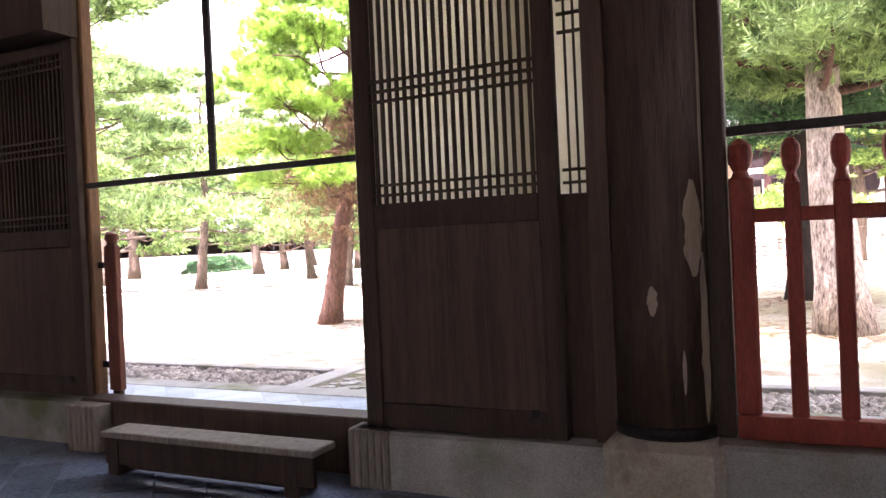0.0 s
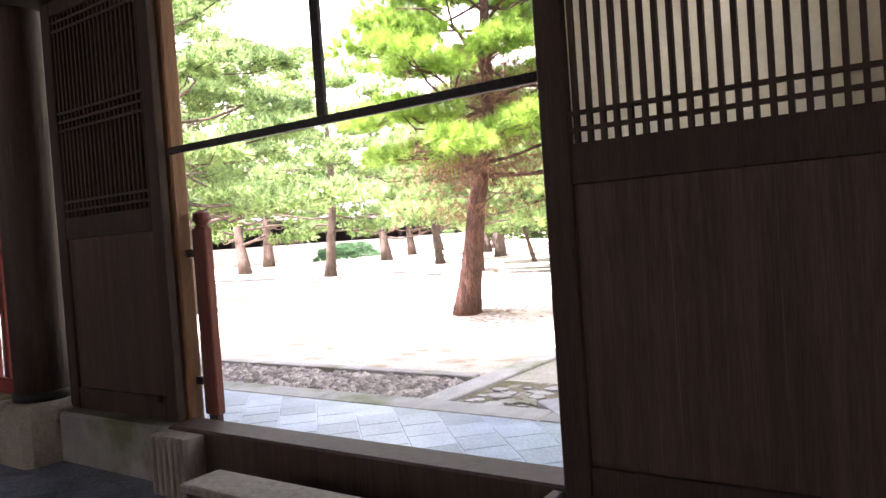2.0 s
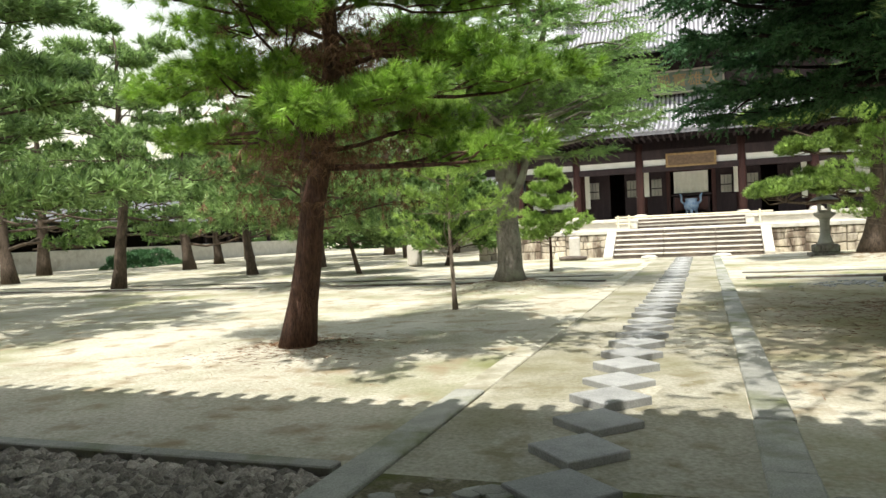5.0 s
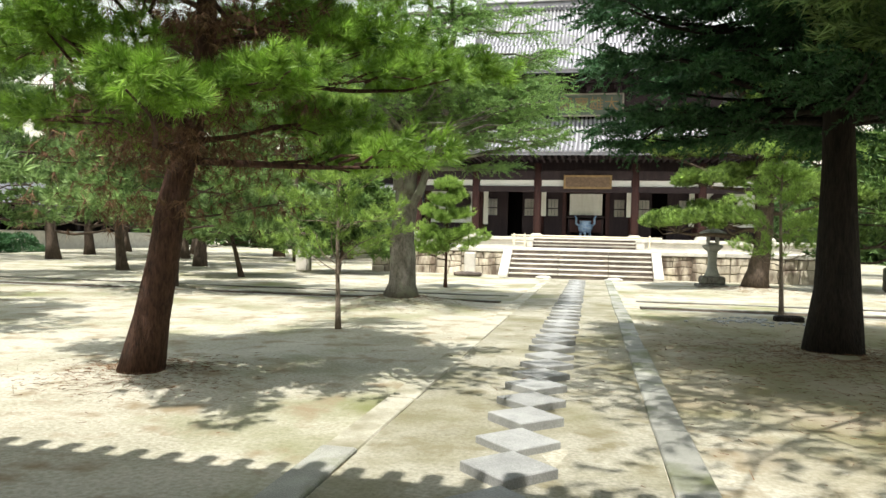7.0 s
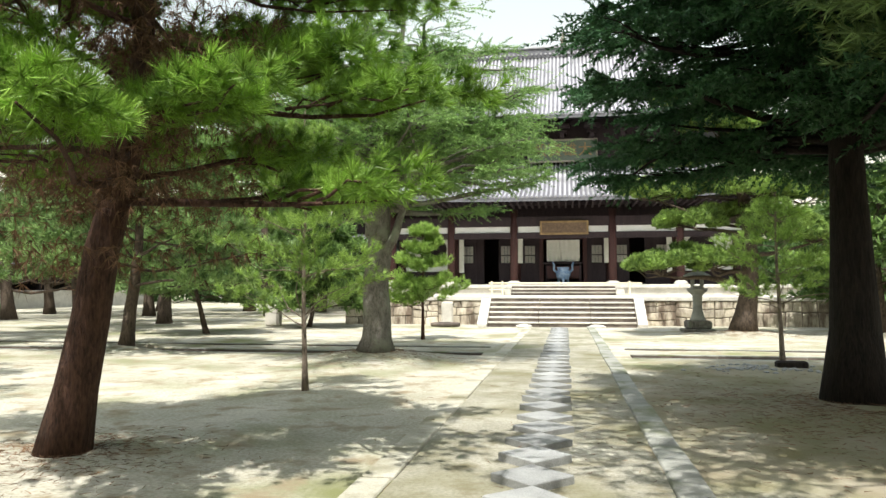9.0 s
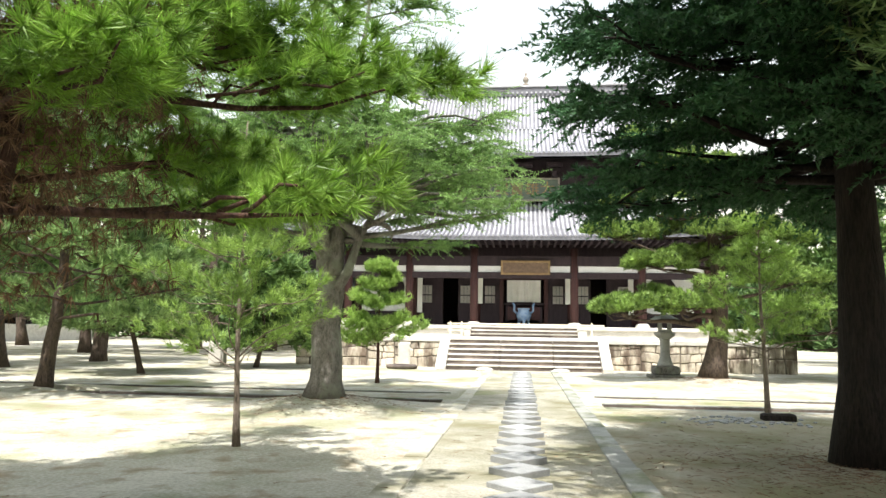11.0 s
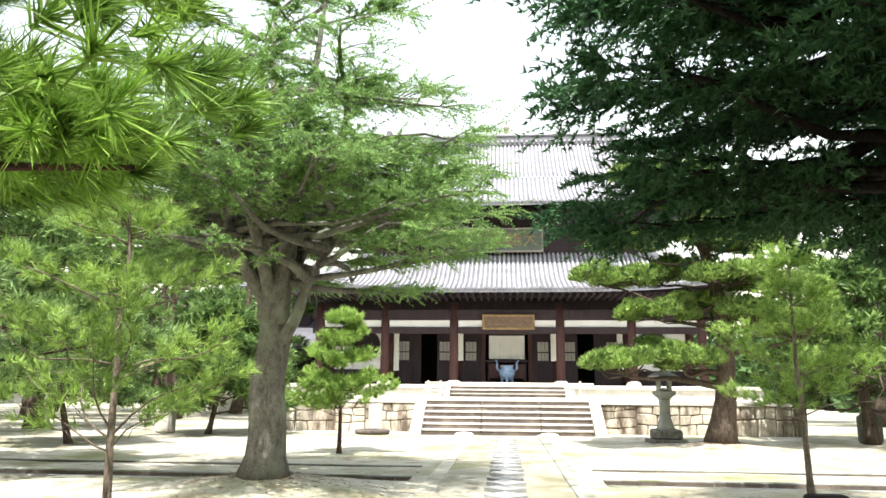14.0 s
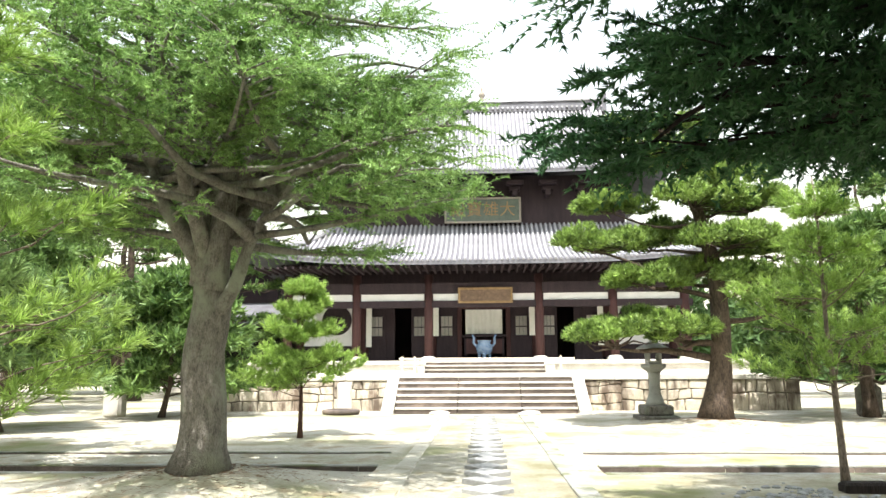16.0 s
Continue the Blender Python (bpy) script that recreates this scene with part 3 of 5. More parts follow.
# beams and white bands
for k, (y, z0, z1, mat) in enumerate(((50, 5.42, 5.95, HALL_WOOD), (52.6, 5.45, 6.9, HALL_WOOD), (50, 4.62, 4.98, HALL_WOOD))):
    part("beam", Mesh().box(HX - 11, HX + 11, y - 0.16, y + 0.16, z0, z1, 0.02), mat, hall)
edges = [-10.6, -6.85, -2.95, 2.95, 6.85, 10.6]
for a, b in zip(edges, edges[1:]):
    part("plaster_band", Mesh().box(HX + a + 0.22, HX + b - 0.22, 50.02, 50.1, 4.98, 5.36), PLASTER, hall, "white plaster band")
    part("plaster_band", Mesh().box(HX + a + 0.5, HX + b - 0.5, 50.2, 50.24, 5.60, 5.72), PLASTER, hall, "white plaster band")
    part("tie_beam", Mesh().box(HX + a + 0.2, HX + b - 0.2, 49.9, 50.1, 5.36, 5.44), HALL_WOOD, hall)
# rear wall of the porch
for x0, x1 in ((-10.6, -6.85), (6.85, 10.6)):
    part("round_window_wall", Mesh().box(HX + x0, HX + x1, 52.8, 52.95, HZ + 0.9, 5.45), PLASTER, hall, "white plaster wall with a round window")
    cx = HX + (x0 + x1) / 2 + (0.26 if x0 < 0 else -0.26)
    ring = Mesh()
    seg = 28
    pr = [(0.86, 52.72), (0.86, 52.8), (0.74, 52.72)]
    v = [(cx + r * math.cos(2 * math.pi * k / seg), y, 4.15 + r * math.sin(2 * math.pi * k / seg)) for r, y in pr for k in range(seg)]
    f = [(i * seg + k, i * seg + (k + 1) % seg, ((i + 1) % 3) * seg + (k + 1) % seg, ((i + 1) % 3) * seg + k) for i in range(3) for k in range(seg)]
    part("round_frame", Mesh().add(v, f), HALL_WOOD, hall)
    # no hole in the wall: a flat dark disc paints the opening's darkness
    v = [(cx + 0.8 * math.cos(2 * math.pi * k / seg), 52.79, 4.15 + 0.8 * math.sin(2 * math.pi * k / seg)) for k in range(seg)]
    part("round_opening", Mesh().add(v, [tuple(range(seg))]), HALL_WOOD, hall, "dark disc standing for the unlit round window opening")
    part("dado", Mesh().box(HX + x0, HX + x1, 52.75, 52.98, HZ, HZ + 0.9), HALL_WOOD, hall)
# door leaves with small white windows; x ranges from the axis
leaves = [(-6.7, -5.6, 1), (-5.6, -5.1, 0), (-4.15, -3.2, 1), (-2.8, -1.45, 1), (1.45, 2.8, 1), (3.2, 4.15, 1), (5.1, 5.6, 0), (5.6, 6.7, 1)]
for a, b, window in leaves:
    d = part("door_leaf", Mesh().box(HX + a, HX + b, 52.76, 52.86, HZ, 5.0, 0.015), HALL_WOOD, hall)
    if window:
        c = HX + (a + b) / 2
        part("window_pane", Mesh().box(c - 0.32, c + 0.32, 52.74, 52.76, 3.2, 4.36), PAPER, d, "white paper window")
        for x in (c - 0.1, c + 0.1):
            part("window_bar", Mesh().box(x - 0.008, x + 0.008, 52.725, 52.74, 3.2, 4.36), HALL_WOOD, d)
        for z in (3.2, 3.72, 4.36):
            part("window_bar", Mesh().box(c - 0.34, c + 0.34, 52.72, 52.745, z - 0.03, z + 0.03), HALL_WOOD, d)
part("door_lintel", Mesh().box(HX - 6.9, HX + 6.9, 52.7, 52.9, 5.0, 5.45), HALL_WOOD, hall)
for x in (-1.38, 1.38):
    part("door_jamb", Mesh().box(HX + x - 0.13, HX + x + 0.13, 52.65, 52.85, HZ, 4.95, 0.02), HALL_RED, hall)
part("curtain_rail", Mesh().box(HX - 1.5, HX + 1.5, 52.6, 52.7, 4.74, 4.86, 0.02), HALL_RED, hall)
v, f = [], []
for i in range(33):
    x = HX - 1.05 + 2.1 * i / 32
    y = 52.78 + 0.02 * math.sin(i * 1.3)
    v += [(x, y, 4.70), (x, y + 0.01, 3.32)]
f = [(2 * i, 2 * i + 1, 2 * i + 3, 2 * i + 2) for i in range(32)]
part("curtain", Mesh().add(v, f), CURTAIN, hall, "white cloth curtain in the central doorway")
part("inner_wall", Mesh().box(HX - 11, HX + 11, 60, 60.2, HZ, 9.5), HALL_WOOD, hall)
part("side_wall", Mesh().box(HX - 10.8, HX - 10.6, 52.8, 64, HZ, 7.5), HALL_WOOD, hall)
part("side_wall", Mesh().box(HX + 10.6, HX + 10.8, 52.8, 64, HZ, 7.5), HALL_WOOD, hall)
part("porch_ceiling", Mesh().box(HX - 11, HX + 11, 49.8, 64, 6.9, 7.0), HALL_WOOD, hall)
for x in sym(2.72):
    part("couplet_board", Mesh().box(x - 0.16, x + 0.16, 52.40, 52.46, 3.2, 4.85, 0.01), CURTAIN, hall, "pale vertical writing board")
for x in sym(6.55):
    part("couplet_board", Mesh().box(x - 0.16, x + 0.16, 52.40, 52.46, 2.6, 4.85, 0.01), CURTAIN, hall, "pale vertical writing board")


def plaque(name, x0, x1, y, z0, z1, board, frame_mat, label, glyph):
    p = thing(name, label, "plaque", ((x0 + x1) / 2, y, z0))
    t = 0.12
    part("board", Mesh().box(x0 + t, x1 - t, y - 0.04, y + 0.04, z0 + t, z1 - t), board, p)
    for a in ((x0, x1, z0, z0 + t), (x0, x1, z1 - t, z1), (x0, x0 + t, z0 + t, z1 - t), (x1 - t, x1, z0 + t, z1 - t)):
        part("frame_strip", Mesh().box(a[0], a[1], y - 0.09, y + 0.05, a[2], a[3], 0.02), frame_mat, p)
    n = len(glyph)
    for i, ch in enumerate(glyph):
        c = bpy.data.curves.new("glyph", "FONT")
        c.body, c.size, c.align_x, c.align_y, c.extrude = ch, (z1 - z0) * 0.62, "CENTER", "CENTER", 0.012
        c.materials.append(GOLD_WOOD)
        o = new("glyph", c)
        o.parent = p
        o.matrix_local = pose(x0 + (x1 - x0) * (i + 0.5 + 0.0) / n * 0.86 + (x1 - x0) * 0.07 - BASE[p.name][0], -0.055, (z1 - z0) / 2, 90, 0, 0)
    return p


plaque("upper_plaque", HX - 2.2, HX + 2.25, 52.55, 9.7, 11.22, PLAQUE, GREY_WOOD, "large faded green name board with gilt characters", "殿寶雄大")
plaque("lower_plaque", HX - 1.36, HX + 1.54, 49.75, 4.82, 5.66, BROWN_BOARD, GOLD_WOOD, "carved brown and gilt name board over the porch", "")

# roofs: tile bed, tile rolls, boarding
def slope(p, q, n, sag):
    """Points down a sagging slope from p to q in the plane across the ridge: (run, height)."""
    return [(p[0] + (q[0] - p[0]) * i / n, p[1] + (q[1] - p[1]) * i / n - sag * math.sin(math.pi * i / n)) for i in range(n + 1)]


def hip_roof(top_half, low_half, y_top, y_low, z_top, z_low, sag, y_mid, name, label, corner):
    """A roof round four sides with sagging slopes and raised corners."""
    n, rows = 8, 24
    down = slope((0, z_top), (1, z_low), n, sag)
    depth_top, depth_low = y_mid - y_top, y_mid - y_low

    def at(side, u, t, z):
        hx = top_half + (low_half - top_half) * t
        hy = depth_top + (depth_low - depth_top) * t
        lift = corner * t * t * abs(u) ** 4
        if side == 0:
            return (HX + u * hx, y_mid - hy, z + lift)
        if side == 1:
            return (HX + hx, y_mid + u * hy, z + lift)
        if side == 2:
            return (HX - u * hx, y_mid + hy, z + lift)
        return (HX - hx, y_mid - u * hy, z + lift)
    body = None
    for side in range(4):
        k = rows + 1
        top = [at(side, -1 + 2 * j / rows, t, z) for t, z in down for j in range(k)]
        low = [(x, y, z - 0.22) for x, y, z in top]
        h = len(top)
        f = [(i * k + j, (i + 1) * k + j, (i + 1) * k + j + 1, i * k + j + 1) for i in range(n) for j in range(rows)]
        f += [tuple(h + q for q in p[::-1]) for p in f]
        f += [(n * k + j, h + n * k + j, h + n * k + j + 1, n * k + j + 1) for j in range(rows)]
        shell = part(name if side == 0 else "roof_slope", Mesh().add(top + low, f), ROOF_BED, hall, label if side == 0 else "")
        body = body or shell
    # rolls on the front and the two ends
    for side in (0, 1, 3):
        half = low_half if side == 0 else depth_low
        top = top_half if side == 0 else depth_top
        count = int(2 * half / 0.27)
        for k in range(count):
            s = -half + 0.27 * (k + 0.5)
            start = 0.0 if abs(s) <= top else (abs(s) - top) / (half - top)
            if start > 0.97:
                continue
            pts = []
            for i in range(n + 1):
                t = start + (1 - start) * i / n
                j = min(int(t * n), n - 1)
                z = down[j][1] + (down[j + 1][1] - down[j][1]) * (t * n - j)
                hh = top + (half - top) * t
                p = at(side, s / hh, t, z)
                pts.append((p[0], p[1], p[2] + 0.05))
            p = pts[-1]
            out = (0, -0.08) if side == 0 else ((0.08, 0) if side == 1 else (-0.08, 0))
            pts.append((p[0] + out[0], p[1] + out[1], p[2] - 0.03))
            part("tile_roll", Mesh().tube(pts, [0.072] * (n + 2), 6), ROOF, body, smooth=False)
    # hip ridges
    for sx in (-1, 1):
        pts = [(HX + sx * (top_half + (low_half - top_half) * t), y_mid - (depth_top + (depth_low - depth_top) * t), z + corner * t * t + 0.16) for t, z in down]
        part("hip_ridge", Mesh().tube(pts, [0.2] * len(pts), 8), ROOF, body)
    return body


hip_roof(8.5, 12.4, 53, 47.6, 9.65, 6.85, 0.42, 59, "lower_roof", "silver-grey tiled lower roof", 0.75)
upper = hip_roof(8.2, 10.8, 54.6, 50.5, 14.9, 12.35, 0.25, 59, "upper_roof", "silver-grey tiled upper roof", 0.7)
# the gabled part above
gable = Mesh()
top = slope((59, 18.75), (54.6, 14.9), 8, 0.35)
v = [(HX + s * 8.2, y, z) for y, z in top for s in (-1, 1)]
gable.add(v, [(2 * i, 2 * i + 2, 2 * i + 3, 2 * i + 1) for i in range(8)])
back = [(118 - y, z) for y, z in top]
v = [(HX + s * 8.2, y, z) for y, z in back for s in (-1, 1)]
gable.add(v, [(2 * i + 1, 2 * i + 3, 2 * i + 2, 2 * i) for i in range(8)])
for s in (-1, 1):
    v = [(HX + s * 7.9, y, z) for y, z in top] + [(HX + s * 7.9, y, z) for y, z in back[::-1]]
    gable.add(v, [tuple(range(len(v)))])
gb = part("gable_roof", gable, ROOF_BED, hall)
for k in range(61):
    x = HX - 8.1 + 0.27 * k
    part("tile_roll", Mesh().tube([(x, y, z + 0.05) for y, z in top], [0.072] * 9, 6), ROOF, gb)
for s in (-1, 1):
    part("descending_ridge", Mesh().tube([(HX + s * 7.6, y, z + 0.2) for y, z in top], [0.2] * 9, 8), ROOF, gb)
    part("ridge_end_tile", Mesh().box(HX + s * 7.6 - 0.25, HX + s * 7.6 + 0.25, 54.35, 54.6, 14.75, 15.6, 0.06), ROOF_BED, gb, "dark ornamental end tile")
ridge = part("main_ridge", Mesh().box(HX - 8.3, HX + 8.3, 58.75, 59.25, 18.6, 19.3, 0.05), ROOF_BED, hall)
part("ridge_cap", Mesh().box(HX - 8.4, HX + 8.4, 58.65, 59.35, 19.3, 19.45, 0.04), ROOF, ridge)
for k in range(50):
    x = HX - 8.2 + 0.335 * k
    part("ridge_tile_end", Mesh().tube([(x, 58.6, 18.88), (x, 58.76, 18.88)], [0.08, 0.08], 8), ROOF, ridge)
part("finial", Mesh().turned(HX + 0.1, 59, [(0.22, 19.45), (0.25, 19.6), (0.1, 19.7), (0.2, 19.85), (0.24, 19.98), (0.16, 20.14), (0.05, 20.27), (0.1, 20.38), (0.02, 20.55)], 14), GREY_WOOD, hall, "turned jewel finial", True)
for s in (-1, 1):
    part("ridge_end", Mesh().box(HX + s * 8.35 - 0.2, HX + s * 8.35 + 0.2, 58.6, 59.4, 18.4, 19.9, 0.08), ROOF_BED, hall)
# upper wall and brackets
part("upper_wall", Mesh().box(HX - 8.3, HX + 8.3, 53.0, 65, 7.5, 12.6), HALL_WOOD, hall)
for k in range(9):
    x = HX - 7.6 + 1.9 * k
    part("bracket", Mesh().box(x - 0.3, x + 0.3, 52.3, 53.0, 11.55, 11.8, 0.03).box(x - 0.5, x + 0.5, 51.9, 52.5, 11.85, 12.1, 0.03).box(x - 0.15, x + 0.15, 52.0, 53.0, 11.2, 11.55, 0.03), HALL_WOOD, hall)
for k in range(60):
    x = HX - 11.8 + 0.4 * k
    part("rafter", Mesh().box(x - 0.06, x + 0.06, 47.75, 50.6, 6.52, 6.64), HALL_WOOD, hall)

# ---- terraces and stairs ----
low_terrace = thing("stone_platform", "pale stone platform before the hall, faced with masonry", "platform", (HX, 37, 0), kind="structure")
part("core", Mesh().box(-13.0, 7.2, 36.84, 47.2, -0.2, 1.16), JOINT, low_terrace)
part("paving", Mesh().box(-13.0, 7.2, 37.1, 47.1, 1.16, 1.19), PALE_STONE, low_terrace)
for k in range(13):
    x0 = -13.05 + 1.56 * k
    part("coping_stone", Mesh().box(x0, x0 + 1.55, 36.74, 37.12, 1.04, 1.22, 0.02), PALE_STONE, low_terrace)
high_terrace = thing("upper_platform", "low upper stone platform carrying the hall", "platform", (HX, 47, 1), kind="structure")
part("core", Mesh().box(-16.0, 9.2, 47.0, 70, 0.0, 1.76), PALE_STONE, high_terrace)
for k in range(16):
    x0 = -16.1 + 1.58 * k
    part("coping_stone", Mesh().box(x0, x0 + 1.57, 46.85, 47.3, 1.6, 1.79, 0.02), PALE_STONE, high_terrace)

stairs = thing("stone_stairs", "broad stone stairs between pale cheek stones", "stairs", (HX, 36, 0))
for k in range(6):
    y0, z = 35.2 + 0.28 * k, 0.2 * (k + 1)
    for x0, x1 in ((-6.45, -4.4), (-4.38, -2.3), (-2.28, -0.5)):
        # risers take a darker stone colour than the treads
        part("riser", Mesh().box(x0, x1, y0 + 0.03, y0 + 0.42, z - 0.2, z - 0.065), RISER, stairs, "dark riser stone")
        part("tread", Mesh().box(x0, x1, y0, y0 + 0.42, z - 0.065, z, 0.012), PALE_STONE, stairs)
for x0, x1 in ((-6.86, -6.47), (-0.48, -0.09)):
    v = [(x, y, z) for x in (x0, x1) for y, z in ((35.0, 0.0), (35.0, 0.12), (36.9, 1.24), (36.9, 0.0))]
    part("cheek_stone", Mesh().add(v, [(3, 2, 1, 0), (4, 5, 6, 7), (0, 1, 5, 4), (1, 2, 6, 5), (2, 3, 7, 6)]), PALE_STONE, stairs, "pale sloping cheek stone")
upper_stairs = thing("upper_stairs", "three low stone steps up to the hall", "stairs", (HX, 46.5, 1.19))
for k in range(3):
    part("riser", Mesh().box(-6.3, -0.6, 45.98 + 0.3 * k, 47.0, 1.19 + 0.19 * k, 1.31 + 0.19 * k), RISER, upper_stairs, "dark riser stone")
    part("tread", Mesh().box(-6.3, -0.6, 45.95 + 0.3 * k, 47.0, 1.31 + 0.19 * k, 1.38 + 0.19 * k, 0.012), PALE_STONE, upper_stairs)
for x0 in (-6.75, -0.6):
    part("cheek_stone", Mesh().box(x0, x0 + 0.45, 45.8, 47.0, 1.19, 1.62, 0.03), PALE_STONE, upper_stairs)
# ---- trees ----
def blades(points, dirs, length, width, count, spread, rng, droop=0.0):
    """Thin needles, count at each point, fanned about its direction. Returns corner places, three a needle."""
    p = np.repeat(points, count, axis=0)
    d = np.repeat(dirs, count, axis=0) + rng.normal(0, spread, (len(p), 3))
    d[:, 2] -= droop
    d /= np.linalg.norm(d, axis=1)[:, None] + 1e-9
    s = np.cross(d, rng.normal(0, 1, d.shape))
    s /= np.linalg.norm(s, axis=1)[:, None] + 1e-9
    n = length * rng.uniform(0.7, 1.2, len(p))[:, None]
    w = width * rng.uniform(0.8, 1.2, len(p))[:, None]
    return np.stack([p - s * w / 2, p + s * w / 2, p + d * n], axis=1).reshape(-1, 3)


def needle_part(name, corners, mat, parent, label=""):
    """One mesh of loose needles under a tree."""
    k = len(corners)
    me = bpy.data.meshes.new(name)
    me.vertices.add(k)
    me.vertices.foreach_set("co", (corners - np.array(BASE[parent.name])).astype(np.float32).ravel())
    me.loops.add(k)
    me.loops.foreach_set("vertex_index", np.arange(k, dtype=np.int32))
    me.polygons.add(k // 3)
    me.polygons.foreach_set("loop_start", np.arange(0, k, 3, dtype=np.int32))
    me.materials.append(mat)
    me.update(calc_edges=True)
    me.validate()
    ob = new(name, me)
    ob.parent = parent
    BASE[ob.name] = BASE[parent.name]
    return tagged(ob, label, kind="stuff")


def bend(p, q, n, rng, amount):
    """A wavering line from p to q."""
    p, q = np.array(p, float), np.array(q, float)
    out = []
    size = np.linalg.norm(q - p)
    sway, curl = rng.normal(0, amount * size * 1.5, 3), rng.normal(0, amount * size * 0.8, 3)
    for i in range(n + 1):
        t = i / n
        out.append(tuple(p + (q - p) * t + sway * math.sin(math.pi * t) + curl * math.sin(2 * math.pi * t)))
    return out


def pine(x, y, height, radius, crown_base, lean=(0, 0), r=0.2, limbs=16, pads=3, tufts=70, needle=0.13, count=12, mat=None, seed=1,
         label="pine tree with a leaning reddish trunk", pad=0.7, flat=0.4, width=0.006, reach=None, young=False, bark=None, limb_drop=0.0, crook=0.012, brush=0.55, dead=0, inner=0.6, shoot=0.9, limb_bark=None, low_reach=(0.0, 1.0)):
    """A pine: bent trunk, spreading limbs, and pads of needle tufts."""
    rng = np.random.default_rng(seed)
    z0 = ground_height(x, y) - 0.05
    t = thing("pine_tree", label, "tree", (x, y, z0), "pines in the yard")
    n = 12
    trunk = []
    for i in range(n + 1):
        u = i / n
        k = min(u * height / max(crown_base, 0.1), 1.6)
        trunk.append((x + lean[0] * k + rng.normal(0, crook * height) * u, y + lean[1] * k + rng.normal(0, crook * height) * u, z0 + u * height * 0.94))
    radii = [r * (1 - 0.85 * (i / n)) * (1 + (0.35 * math.exp(-i * 1.6))) for i in range(n + 1)]
    part("trunk", Mesh().tube(trunk, radii, 16 if r > 0.1 else 8, 0.12), bark or PINE_BARK, t, smooth=True)
    centres, outs = [], []
    for k in range(limbs):
        u = (crown_base / height) + (1 - crown_base / height) * (k + 0.3) / limbs
        i = min(int(u * n), n - 1)
        p = np.array(trunk[i]) + (np.array(trunk[i + 1]) - np.array(trunk[i])) * (u * n - i)
        if young:
            u = (crown_base / height) + (1 - crown_base / height) * (k // 5 * 5 + 0.6 + rng.uniform(-0.9, 0.9)) / limbs
            u = min(max(u, crown_base / height), 0.97)
            i = min(int(u * n), n - 1)
            p = np.array(trunk[i]) + (np.array(trunk[i + 1]) - np.array(trunk[i])) * (u * n - i)
        a = k * (1.2566 if young else 2.4) + rng.uniform(-0.4, 0.4)
        shape = math.sqrt(max(0.05, 1 - ((u - crown_base / height) / (1.04 - crown_base / height)) ** 1.6))
        if young:
            shape = 1.06 - (u - crown_base / height) / (1.0 - crown_base / height)
        ln = radius * shape * rng.uniform(0.75, 1.1)
        if p[2] < low_reach[0]:
            ln *= low_reach[1]
        if reach:
            ln *= reach(a)
        q = p + np.array([math.cos(a) * ln, math.sin(a) * ln, ln * rng.uniform(-0.05, 0.22) - limb_drop * ln + (rng.uniform(0.1, 0.6) * ln if young else 0)])
        line = bend(p, q, 5, rng, 0.05)
        lr = max(0.012, radii[i] * 0.3)
        wood = Mesh().tube(line, [lr * (1 - 0.8 * j / 5) for j in range(6)], 6, 0.1)
        for j in range(pads):
            f = 1.0 - (0.75 if young else inner) * j / pads if pads > 1 else 1.0
            c = p + (q - p) * f + np.array([rng.normal(0, 0.22), rng.normal(0, 0.22), 0.06]) * ln * (0.35 if not young else 0.15)
            centres.append(c)
            outs.append((q - p) / (np.linalg.norm(q - p) + 1e-6))
            if rng.random() < 0.9:
                b = p + (q - p) * max(0.1, f - 0.25)
                wood.tube(bend(b, c, 3, rng, 0.06), [lr * 0.45, lr * 0.35, lr * 0.25, lr * 0.12], 5)
        part("limb", wood, limb_bark or bark or PINE_BARK, t, smooth=True)
    centres, outs = np.array(centres), np.array(outs)
    m = len(centres) * tufts
    which = np.repeat(np.arange(len(centres)), tufts)
    ball = rng.normal(0, 1, (m, 3))
    ball *= (rng.uniform(0.15, 1, m) ** 0.45 / np.linalg.norm(ball, axis=1))[:, None]
    size = pad * rng.uniform(0.6, 1.2, len(centres))[which]
    ball[:, 2] = np.where(ball[:, 2] < 0, ball[:, 2] * 0.4, ball[:, 2])
    points = centres[which] + ball * size[:, None] * np.array([1, 1, flat])
    dirs = ball * 0.6 + outs[which] * 0.5 + np.array([0, 0, 0.35]) + rng.normal(0, 0.25, ball.shape)
    dirs /= np.linalg.norm(dirs, axis=1)[:, None]
    # each shoot: needles along its last stretch
    along = rng.uniform(0, 1, (len(points) * count, 1)) * needle * shoot
    base = np.repeat(points, count, axis=0) + np.repeat(dirs, count, axis=0) * along
    needle_part("crown", blades(base, np.repeat(dirs, count, axis=0), needle, width, 1, brush, rng), mat or PINE_LEAF, t)
    if dead:
        n = dead
        h = rng.uniform(crown_base, crown_base + 0.45 * (height - crown_base), n)
        a, d = rng.uniform(0, 6.3, n), rng.uniform(0.1, 1.45, n)
        k = np.clip((h / height * 12).astype(int), 0, 12)
        spots = np.array(trunk)[k] + np.stack([np.cos(a) * d, np.sin(a) * d, rng.normal(0, 0.15, n)], axis=1)
        needle_part("dead_needles", blades(spots, np.tile(np.array([0, 0, -0.6]), (n, 1)), needle, width, 10, 0.5, rng), LITTER, t, "brown dead needles in the inner crown")
    return t


